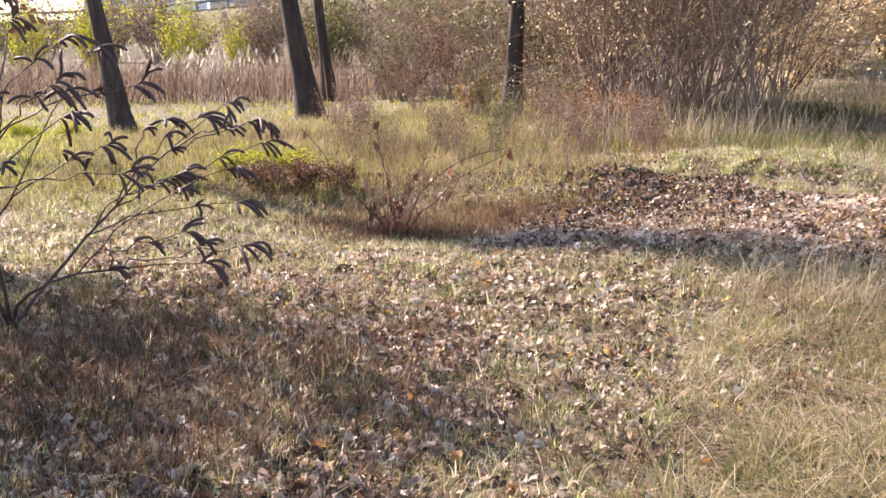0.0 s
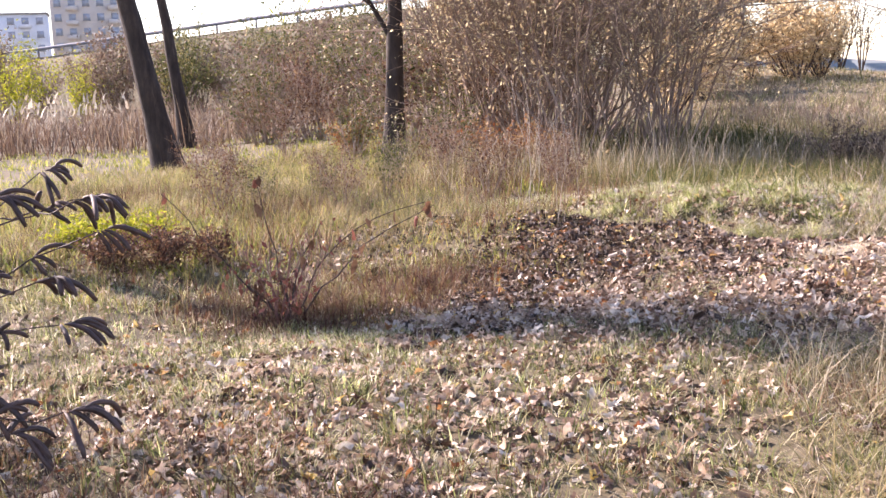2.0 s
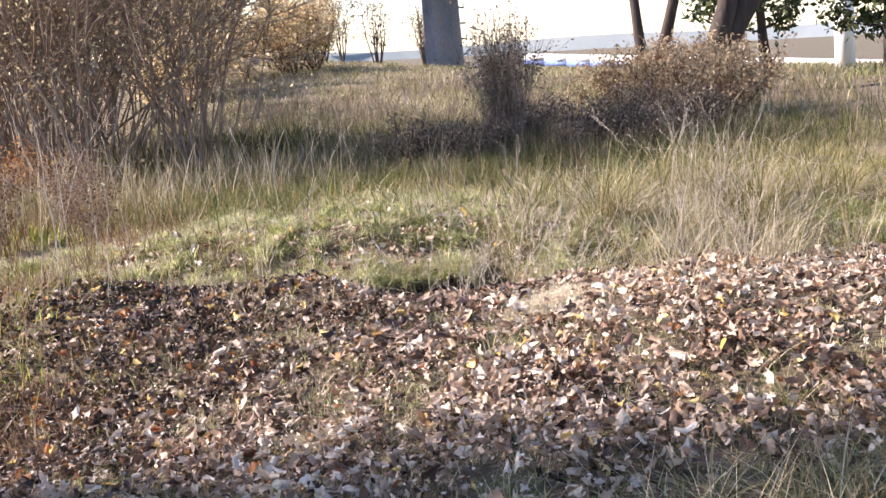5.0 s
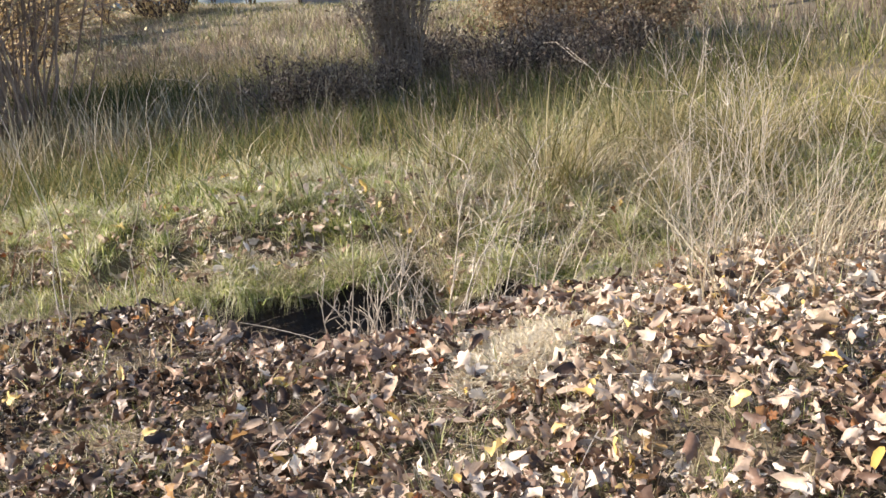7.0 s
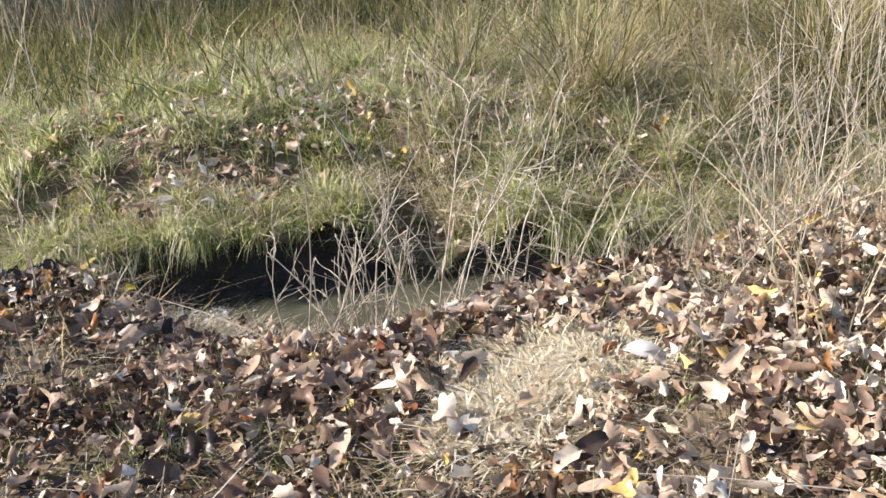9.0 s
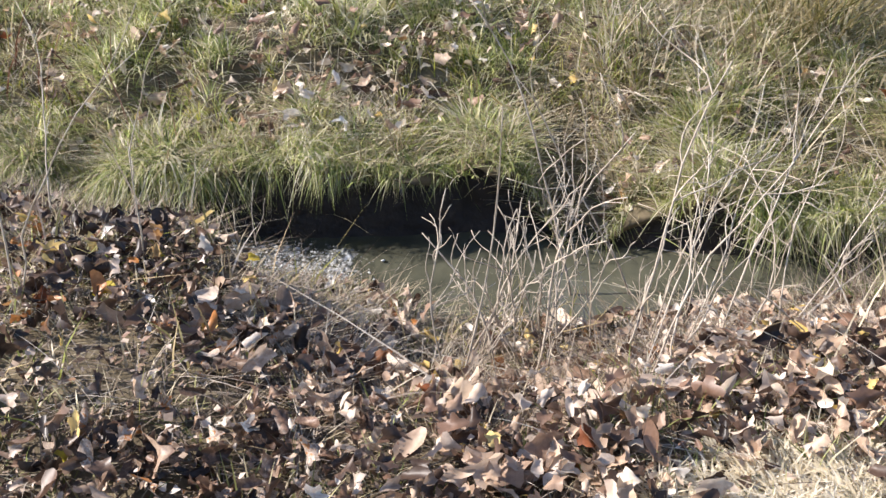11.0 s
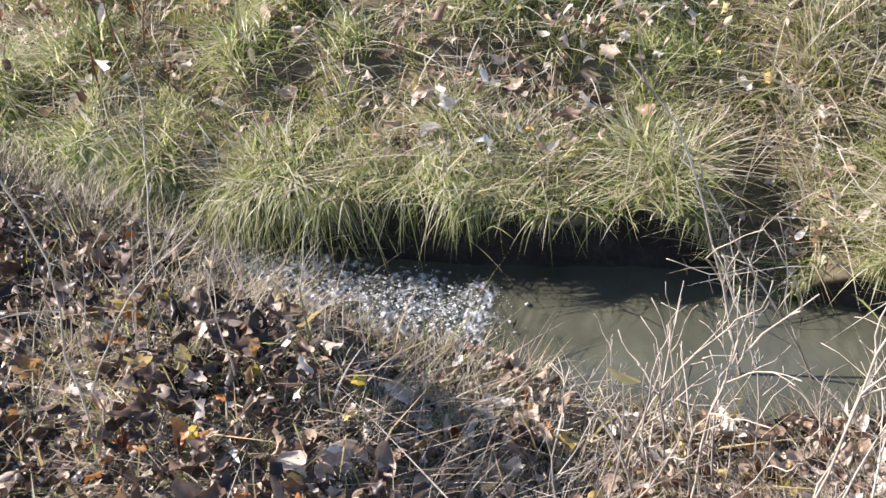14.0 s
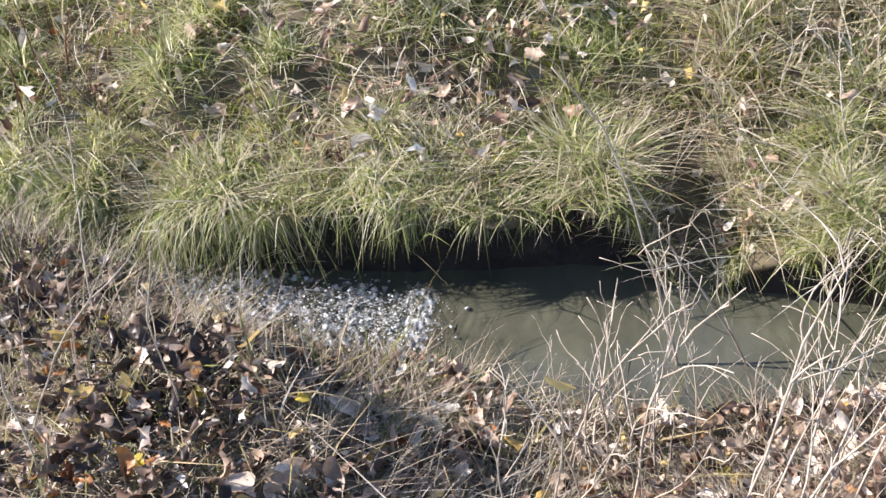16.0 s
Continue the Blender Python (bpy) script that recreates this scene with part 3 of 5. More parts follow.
    x, y = scatter(24000, -4, 12, 7.5, 20, lambda x, y: away(x, y) * (1 - 0.8 * leafy(x, y)) * dry(x, y, 0.1) * patch(x, y, 1.3, 2.5) * (1 - 0.85 * shade_band(x, y)), 0.08)
    ok = dry(x, y, 0.05) > 0
    blades("field_green_grass", x[ok], y[ok], 0.16, 0.007, 1.0, LUSH, "green grass showing through the golden field", segs=2)
    x, y = scatter(26000, 4, 40, 9, 60, lambda x, y: (1 - 0.7 * step(y, 15, 50)) * (0.2 + 0.8 * patch(x, y, 0.5, 1)) * (1 - 0.85 * shade_band(x, y)), 0.15)
    blades("field_grass", x, y, 0.34, 0.02, 0.8, GREEN, "dry meadow grass on the rising field", segs=2)
    x, y = scatter(15000, 5, 20, 9.5, 30, lambda x, y: np.maximum(0.6 * patch(x, y, 0.7, 2), hill(x, y, 9.5, 13.0, 2.5, 3.5)), 0.12)
    blades("brown_field_weeds", x, y, 0.42, 0.01, 0.6, GREY, "dead brown weeds standing in the meadow", "weeds", segs=2)
    x, y = scatter(30000, -16, 4, 9, 34, lambda x, y: (1 - 0.6 * step(y, 12, 30)) * (1 - step(x + 0.6 * (12 - y), 0.8, 2.0) * (y < 12)) * (0.3 + 0.7 * patch(x, y, 0.8, 1)), 0.12)
    blades("lush_grass", x, y, 0.2, 0.02, 0.9, LUSH, "lush yellow-green grass under the trees", segs=2)
    x, y = scatter(16000, -6.5, 0.4, 8.6, 18, lambda x, y: (0.35 + 0.65 * patch(x, y, 1.3, 0.4)) * (1 - 0.8 * step(x + 0.15 * (12 - y), -0.8, 0.2)), 0.09)
    blades("lush_grass", x, y, 0.15, 0.012, 1.0, LUSH, "lush yellow-green grass before the trees", segs=2)
    x, y = scatter(12000, -5, 5.5, 9.2, 17, lambda x, y: (0.25 + 0.75 * patch(x, y, 1.7, 0.9)) * dry(x, y, 0.1) * np.where((stream_near(x, y)[0] > 0) & (x > 2), 0.2, 1.0), 0.07)
    blades("golden_weeds", x, y, 0.3, 0.006, 0.7, GOLD, "golden and brown autumn weeds before the trees", "weeds", segs=3)
    x, y = scatter(5000, -4, 3.5, 9.0, 15, lambda x, y: patch(x, y, 1.2, 2.2) ** 2, 0.08)
    blades("russet_weeds", x, y, 0.34, 0.006, 0.6, WEED, "russet dry weeds standing in the grass", "weeds", segs=3)
    x, y = scatter(26000, 5, 34, 14.5, 58, lambda x, y: (1 - 0.6 * step(y, 20, 55)) * (0.35 + 0.65 * patch(x, y, 0.6, 2.0)) * (1 - 0.85 * shade_band(x, y)), 0.2)
    blades("field_sward", x, y, 0.2, 0.028, 1.1, PALE, "pale straw-green sward of the rising field", segs=2)
    # near ground
    x, y, az, sz = tufts(7000, 18, -3.5, 4.6, -0.5, 8.6, lambda x, y: (1 - 0.8 * leafy(x, y)) * (stream_near(x, y)[0] < -0.1) * (0.4 + 0.6 * patch(x, y, 1.9, 0.4)), 0.045)
    ok = stream_near(x, y)[0] < -stream_near(x, y)[1] - 0.08
    x, y, az, sz = x[ok], y[ok], az[ok], sz[ok]
    cut = len(x) * 2 // 3
    blades("short_grass", x[:cut], y[:cut], 0.085 * sz[:cut], 0.0055, 0.8, GREEN, "short green grass with dead blades", segs=2, way=az[:cut])
    blades("short_grass", x[cut:], y[cut:], 0.085 * sz[cut:], 0.0055, 0.8, TURF, "short yellow-green grass catching the light", segs=2, way=az[cut:])
    x, y = scatter(24000, 0.6, 5.5, -0.5, 5.2, lambda x, y: step(x * 0.55 - y * 0.35 + 0.7, 0.0, 1.2) * (1 - 0.8 * leafy(x, y)) * (0.2 + 0.8 * patch(x, y, 2.6, 0.4)), 0.05)
    half = len(x) * 2 // 5
    blades("dry_grass", x[:half], y[:half], 0.2, 0.0045, 1.4, PALE, "straw-coloured dry grass", segs=4, droop=0.9)
    blades("olive_grass", x[half:], y[half:], 0.17, 0.0055, 1.5, OLIVE_GRASS, "tangled olive and brown autumn grass", segs=4, droop=0.9)
    x, y, az, sz = tufts(260, 40, 0.4, 4.2, -0.3, 5.0, lambda x, y: step(x * 0.6 - y * 0.3 + 0.35, 0.0, 0.8) * (0.15 + 0.85 * patch(x, y, 3.1, 1.3)) * (1 - leafy(x, y)), 0.06)
    blades("brown_tussock", x, y, 0.17 * sz, 0.0055, 1.3, GOLD, "low curled tussocks of brown and gold grass beside the path", segs=4, droop=0.9, way=az)
    x, y = scatter(5200, 0.4, 4.2, -0.3, 5.0, lambda x, y: step(x * 0.6 - y * 0.3 + 0.35, 0.0, 0.8) * (patch(x, y, 2.2, 2.3) ** 2) * (1 - leafy(x, y)), 0.07)
    blades("path_weeds", x, y, 0.14, 0.009, 1.3, WEED, "withered brown weeds beside the path", "weeds", segs=3)
    x, y = scatter(420, 1.4, 3.2, 2.8, 5.0, lambda x, y: hill(x, y, 2.25, 4.0, 0.5, 0.6), 0.06)
    blades("tall_straw", x, y, 0.45, 0.004, 0.8, PALE, "tall thin bleached straw stems by the path", segs=4, droop=0.7)
    x, y = scatter(950, 1.5, 7.5, 12.2, 15.4, lambda x, y: 0.15 + hill(x, y, 4.0, 13.6, 1.6, 0.9), 0.1)
    blades("tall_dry_grass", x, y, 0.75, 0.008, 0.5, PALE, "tall bleached grass standing before the thicket", segs=3)
    x, y = scatter(17000, -3.5, 4.8, -0.5, 8.8, lambda x, y: (0.5 + 0.5 * leafy(x, y)) * (stream_near(x, y)[0] < -0.1), 0.05)
    ok = stream_near(x, y)[0] < -stream_near(x, y)[1] - 0.06
    blades("straw", x[ok], y[ok], 0.1, 0.0035, 1.7, PALE, "thin bleached straw among the fallen leaves", segs=3)
    x, y = scatter(26000, -4.0, 1.8, 0.6, 9.8, lambda x, y: np.maximum(hill(x, y, -1.5, 2.7, 1.3, 1.4), np.maximum(hill(x, y, -0.3, 7.6, 0.6, 0.5), np.maximum(0.8 * hill(x, y, 0.7, 7.8, 0.8, 0.7), 0.5 * hill(x, y, -1.4, 8.8, 0.7, 0.4)))) * (0.35 + 0.65 * patch(x, y, 3.3, 0.2)), 0.06)
    blades("brown_weeds", x, y, 0.13 + 0.1 * hill(x, y, 0.3, 7.7, 1.0, 0.8), 0.006, 0.8, WEED, "dried reddish-brown weeds", "weeds", segs=3)
    # meadow on every side
    x, y = scatter(34000, -13, 15, -7, 9, lambda x, y: (1 - ((x > -3.5) & (x < 4.8) & (y > -0.5))) * (stream_near(x, y)[0] < -0.2) * (0.3 + 0.7 * patch(x, y, 1.1, 0.6)), 0.09)
    blades("meadow_grass", x, y, 0.16, 0.011, 1.0, OLIVE_GRASS, "olive and straw autumn grass of the open meadow", segs=2)
    # reed bed
    x, y = scatter(9000, -24, 5, 31, 46, lambda x, y: step(y - 0.25 * x, 31, 33.5), 0.3)
    blades("reeds", x, y, 1.4 + 0.25 * wavy(x, y, 1.3), 0.03, 0.55, REED, "dry reddish-brown reed bed", "reeds", segs=2)


grasses()


# ---- fallen leaves ----
def leaf_outline(kind):
    """A lobed or an oval leaf: a middle, an inner ring and a rounded outline."""
    n = 18 if kind else 12
    ang = np.arange(n) / n * 2 * np.pi - np.pi / 2
    if kind:
        rad = 0.86 + 0.2 * np.cos(5 * (ang - np.pi / 2)) + 0.06 * np.cos(9 * ang)
        wide = 0.78
    else:
        rad, wide = 0.95 + 0.05 * np.cos(2 * ang + np.pi), 0.52
    edge = np.stack([np.cos(ang) * rad * wide, np.sin(ang) * rad, np.zeros(n)], -1)
    inner = edge[::2] * 0.52
    m = n // 2
    t = [(0, 1 + i, 1 + (i + 1) % m) for i in range(m)]
    for i in range(m):
        o = 1 + m + 2 * i
        p, q = 1 + i, 1 + (i + 1) % m
        o2, o3 = o + 1, 1 + m + (2 * i + 2) % n
        t += [(p, o, o2), (p, o2, q), (q, o2, o3)]
    return np.concatenate([[(0, 0.03, 0)], inner, edge]), np.array(t)


def plain_leaf(kind):
    """A leaf with few points, for the stretches that stay farther off."""
    n = 10 if kind else 7
    ang = np.arange(n) / n * 2 * np.pi - np.pi / 2
    rad = np.where(np.arange(n) % 2, 0.62, 1.0) if kind else 0.95
    v = np.stack([np.cos(ang) * rad * (0.8 if kind else 0.52), np.sin(ang) * rad, np.zeros(n)], -1)
    return np.concatenate([[(0, 0.03, 0)], v]), np.array([(0, 1 + i, 1 + (i + 1) % n) for i in range(n)])


def curled(kind, r, plain=False):
    """A dry leaf rolled about its rib, with a rippled edge."""
    v, t = plain_leaf(kind) if plain else leaf_outline(kind)
    v = v * np.array([r.uniform(0.75, 1.05), 1.0, 1.0])
    ang, far = np.arctan2(v[:, 1], v[:, 0]), np.hypot(v[:, 0], v[:, 1])
    ripple = 0.26 * far ** 2 * np.sin(r.integers(2, 5) * ang + r.uniform(0, 6.283)) + 0.06 * far * r.normal(0, 1, len(v))
    k = r.uniform(0.8, 3.2) * r.choice([-1, 1, 1])
    x = v[:, 0].copy()
    v[:, 0], v[:, 2] = np.sin(x * k) / k, (1 - np.cos(x * k)) / k + ripple
    q = r.uniform(-1.0, 1.0)
    v[:, 2] += 0.5 * q * v[:, 1] ** 2 + 0.3 * r.normal() * v[:, 0] * v[:, 1]
    v[:, 1] *= 1 - 0.15 * abs(q)
    v[:, :2] += r.normal(0, 0.03, (len(v), 2))
    return v, t


def leaf_litter():
    r = np.random.default_rng(21)
    def where(x, y):
        d, half = stream_near(x, y)
        near = (d < -half - 0.03)
        w = np.maximum(leafy(x, y), 0.6 * (x < 4) * (0.3 + 0.7 * (0.5 + 0.5 * wavy(x, y, 1.4, 2))))
        w = np.maximum(w, 0.85 * hill(x, y, -0.45, 2.6, 0.9, 3.2))
        w = np.where((x * 0.6 - y * 0.3 > -0.2) & (y < 4.6), w * 0.3, w)
        w = np.where((x < 0.3) & (y > 6.5), w * 0.3, w)
        w = w * (0.55 + 0.45 * wavy(x, y, 5.0, 1.0)) * (1 - 0.2 * hill(x, y, 2.9, 7.9, 0.9, 0.7))
        bank = 0.075 * (1 - 0.6 * step(hummock(x, y), -0.2, 0.5)) * (np.abs(d) > half + 0.1) * (d < 1.6) * (x > 1.5) + 0.12 * hill(x, y, 3.95, 8.78, 0.2, 0.12)
        bank = bank + 0.6 * hill(x, y, 4.47, 7.95, 0.08, 0.06) + 0.16 * hill(x, y, 4.25, 8.72, 0.15, 0.12) + 0.45 * hill(x, y, 3.76, 8.68, 0.11, 0.06) + 0.2 * hill(x, y, 4.5, 8.75, 0.3, 0.06)
        w = w * (1 - 0.97 * np.minimum(1, 1.4 * hill(x, y, 3.45, 6.48, 0.24, 0.18)))
        return np.where(near, w, bank)
    x, y = scatter(50000, -3.5, 6.2, -0.3, 10.8, where, r=r)
    n = len(x)
    z = height(x, y)
    kinds = [curled(i % 4 > 0, r) for i in range(30)]
    plain = [curled(i % 4 > 0, r, True) for i in range(30)]
    far = (x < 0.9) | (y < 5.0)
    group = thing("leaf_litter", (0, 0, 0), "brown curled fallen leaves lying thick on the grass", "leaves", kind="stuff")
    b, c, d, gold, rust = Build(), Build(), Build(), Build(), Build()
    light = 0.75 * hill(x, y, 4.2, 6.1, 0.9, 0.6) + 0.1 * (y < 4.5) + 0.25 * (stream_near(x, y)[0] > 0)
    # the hollow's shade is put into colour: more dark leaves beside the mound
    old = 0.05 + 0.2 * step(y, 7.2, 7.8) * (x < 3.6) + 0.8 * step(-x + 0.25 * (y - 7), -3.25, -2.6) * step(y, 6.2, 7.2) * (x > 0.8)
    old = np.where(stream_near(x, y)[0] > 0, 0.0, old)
    key = np.hypot(x - 2.9, y - 7.3)
    near = set(np.argsort(key)[:290].tolist())
    meshes, dark = [], []
    for k in range(12):
        kb = Build()
        kb.add(*kinds[k])
        meshes.append(kb.mesh("leaf", LITTER_ONE))
        dark.append(kb.mesh("leaf", DARK_ONE))
    thick, beyond = leafy(x, y), stream_near(x, y)[0] > 0
    for i in range(n):
        e = Euler((r.normal(0, 0.7), r.normal(0, 0.7), r.uniform(0, 6.283)))
        s = r.uniform(0.016, 0.036) if r.uniform() < 0.82 else r.uniform(0.038, 0.052)
        s = s * (0.95 if beyond[i] else 1.0 - 0.14 * light[i]) * (1.0 if far[i] else 0.86)
        zz = z[i] + 0.01 + r.uniform(0, 0.05) * (0.4 + thick[i]) + 0.045 * beyond[i]
        if i in near:
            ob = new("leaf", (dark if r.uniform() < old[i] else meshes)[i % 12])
            ob.parent = group
            ob.location, ob.rotation_euler, ob.scale = (x[i], y[i], zz), e, (s, s, s)
        else:
            m = np.array(e.to_matrix()) * s
            v, t = (plain if far[i] else kinds)[i % 30]
            hue = r.uniform()
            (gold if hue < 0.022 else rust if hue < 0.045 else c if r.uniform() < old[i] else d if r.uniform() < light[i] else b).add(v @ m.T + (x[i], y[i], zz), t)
    part("leaves", b, LITTER, group)["kind"] = "stuff"
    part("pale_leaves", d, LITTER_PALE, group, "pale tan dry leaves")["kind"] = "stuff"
    part("shade_dark_leaves", c, LITTER_DARK, group, "dark leaves, with shade put into their colour")["kind"] = "stuff"
    part("yellow_leaves", gold, OCHRE, group, "ochre-yellow leaves strewn among the brown")["kind"] = "stuff"
    part("orange_leaves", rust, RUST, group, "orange-brown leaves strewn among the rest")["kind"] = "stuff"
    # crumbled bits between the leaves
    x, y = scatter(14000, 0.5, 5.2, 5.2, 8.6, lambda x, y: leafy(x, y) * (stream_near(x, y)[0] < -stream_near(x, y)[1] - 0.02), 0.03, r)
    n, q = len(x), np.array([(-1, -0.5, 0), (0.2, -0.9, 0.3), (1, 0.1, 0), (-0.1, 0.8, 0.4)])
    v = q[None] * r.uniform(0.003, 0.012, (n, 1, 1)) * r.uniform(0.4, 1.3, (n, 1, 3))
    a = r.uniform(0, 6.283, n)
    ca, sa = np.cos(a)[:, None], np.sin(a)[:, None]
    v = np.stack([v[..., 0] * ca - v[..., 1] * sa, v[..., 0] * sa + v[..., 1] * ca, v[..., 2] + r.normal(0, 0.004, (n, 4))], -1)
    e = Build()
    e.add(v + np.stack([x, y, height(x, y) + r.uniform(0.01, 0.06, n)], -1)[:, None], np.array([(0, 1, 2), (0, 2, 3)])[None] + (np.arange(n) * 4)[:, None, None])
    part("leaf_crumbs", e, LITTER, group, "broken bits of dry leaf")["kind"] = "stuff"


leaf_litter()


def single_leaf(place, size, turn, material, label, lobed=1, seed=3):
    """One leaf that stands out from the rest."""
    v, t = curled(lobed, np.random.default_rng(seed))
    b = Build()
    b.add(v @ (np.array(Euler(turn).to_matrix()) * size).T, t)
    ob = part("fallen_leaf", b, material)
    ob.location = place
    tagged(ob, label, "leaf")


def on_ground(x, y, lift):
    return (x, y, float(height(x, y)) + lift)


BLANCHED = foliage("blanched_leaf", [(0.2, (0.7, 0.66, 0.62)), (0.8, (0.84, 0.81, 0.77))], 0.5, 0.2, piece=True, mottle=0.2)
single_leaf(on_ground(3.62, 6.32, 0.05), 0.052, (0.5, -0.5, 0.4), BLANCHED, "large blanched leaf standing up beside the straw patch", 0, 4)
single_leaf(on_ground(3.84, 6.3, 0.05), 0.05, (0.3, 0.4, 1.4), BLANCHED, "large pale leaf lying on brown leaves", 1, 5)
single_leaf(on_ground(3.97, 8.78, 0.09), 0.034, (0.9, 0.1, 0.3), BLANCHED, "white leaf caught in the bank grass", 0, 6)
single_leaf(on_ground(3.86, 8.55, 0.08), 0.034, (0.9, -0.2, 1.1), BLANCHED, "white lobed leaf caught in the bank grass", 1, 7)
single_leaf(on_ground(2.99, 8.17, 0.05), 0.05, (0.4, 0.2, 2.0), BLANCHED, "large grey-white leaf among twigs on the near bank", 1, 8)
single_leaf(on_ground(3.03, 7.98, 0.03), 0.024, (0.5, 0.3, 0.7), YELLOW, "small bright yellow leaf on the near bank", 0, 9)
for k, (x, y) in enumerate([(3.77, 7.34), (3.96, 7.42), (3.55, 7.4), (2.92, 8.37), (3.2, 7.87), (2.85, 7.85), (3.3, 7.1), (2.6, 7.4)]):
    single_leaf(on_ground(x, y, 0.045), 0.022 + 0.006 * (k % 3), (0.5, 0.2 * k, 0.9 * k), YELLOW, "small yellow leaf lying among brown ones", k % 2, 20 + k)
for k, (x, y) in enumerate([(-0.4, 2.1), (-0.28, 1.9), (-0.58, 1.75), (-0.53, 1.55), (-0.05, 1.7), (0.85, 1.5), (-0.2, 2.5), (2.0, 4.9), (3.3, 5.6), (3.9, 5.9)]):
    single_leaf(on_ground(x, y, 0.05), 0.04, (0.5, 0.3 * k, 1.1 * k), RUST, "orange-red leaf lying on the grass", 1, 40 + k)


# ---- stream ----
def ribbon(z, grow, name, material, a, c, rough=0.0):
    b, L, R = Build(), [], []
    s = np.linspace(a, c, 700)
    idx = np.arange(len(STREAM))
    px, py, hw = np.interp(s, idx, STREAM[:, 0]), np.interp(s, idx, STREAM[:, 1]), np.interp(s, idx, HALF) + grow
    tx, ty = np.gradient(px), np.gradient(py)
    ln = np.hypot(tx, ty)
    nx, ny = -ty / ln, tx / ln
    cols = np.linspace(-1, 1, 15)
    X, Y = px[:, None] + nx[:, None] * hw[:, None] * cols, py[:, None] + ny[:, None] * hw[:, None] * cols
    Z = z(X, Y)
    n, m = X.shape
    i, j = np.meshgrid(np.arange(n - 1), np.arange(m - 1), indexing="ij")
    p = (i * m + j).ravel()
    b.add(np.stack([X, Y, Z], -1), np.concatenate([np.stack([p, p + m, p + m + 1], -1), np.stack([p, p + m + 1, p + 1], -1)]))
    return part(name, b, material)


def water_z(x, y):
    fall = 0.16 * (1 - step(x, 2.8, 3.7))
    rough = (1 - step(x, 3.55, 3.9))
    return WATER_Z + fall + (0.001 + 0.003 * rough) * wavy(x, y, 47.0) + 0.004 * rough * wavy(x, y, 113.0, 1.0)


tagged(ribbon(water_z, 0.1, "water", WATER, 3.7, 15.4), "murky grey-green water of a narrow stream", "water", kind="structure")


def along_far(u):
    """Places on the far edge of the water, and the way outwards from it."""
    idx = np.arange(len(STREAM))
    px, py, hw = np.interp(u, idx, STREAM[:, 0]), np.interp(u, idx, STREAM[:, 1]), np.interp(u, idx, HALF)
    tx, ty = np.gradient(px), np.gradient(py)
    ln = np.hypot(tx, ty)
    k = np.ones(15) / 15
    nx, ny = [np.convolve(np.pad(v, 7, mode="edge"), k, "valid") for v in (-ty / ln, tx / ln)]
    return px + nx * hw, py + ny * hw, nx, ny


def strip(u, rows, name, material, label, parent=None):
    """A skin along the far edge: rows of (distance from the water, height)."""
    px, py, nx, ny = along_far(u)
    P = []
    for out, z in rows(px, py, nx, ny):
        P.append(np.stack([px + nx * out, py + ny * out, z], -1))
    P = np.stack(P, 1)
    n, m = P.shape[:2]
    i, j = np.meshgrid(np.arange(n - 1), np.arange(m - 1), indexing="ij")
    p = (i * m + j).ravel()
    b = Build()
    b.add(P, np.concatenate([np.stack([p, p + m, p + m + 1], -1), np.stack([p, p + m + 1, p + 1], -1)]))
    return tagged(part(name, b, material, parent), label, "bank", kind="structure")


def sod_rows(px, py, nx, ny):
    w = wavy(px, py, 8.0, 0.4)
    over = (0.045 + 0.05 * w) * step(px, 3.66, 3.85) * (1 - step(px, 4.2, 4.4))
    z = lip_z(px, py)
    thick = 0.045 + 0.015 * wavy(px, py, 19.0)
    return [(0.22 + 0 * px, height(px + nx * 0.22, py + ny * 0.22) + 0.004), (0.1 + 0 * px, z + 0.002), (-over, z - 0.012), (-over - 0.008, z - 0.5 * thick), (0.01 - 0.6 * over, z - thick), (0.1 + 0 * px, z - thick - 0.01)]


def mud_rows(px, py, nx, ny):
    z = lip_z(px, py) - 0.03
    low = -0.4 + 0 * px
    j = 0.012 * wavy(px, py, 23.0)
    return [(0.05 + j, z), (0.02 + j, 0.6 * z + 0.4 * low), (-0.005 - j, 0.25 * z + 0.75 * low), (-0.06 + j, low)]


strip(np.linspace(4.7, 13.8, 500), sod_rows, "sod_lip", SOIL, "turf edge hanging out over the water")
# Dark skin below the lip, painted to carry the undercut's shade
strip(np.linspace(4.7, 13.8, 500), mud_rows, "shaded_mud_bank", MUD, "wet mud of the undercut bank, its shade painted near black")


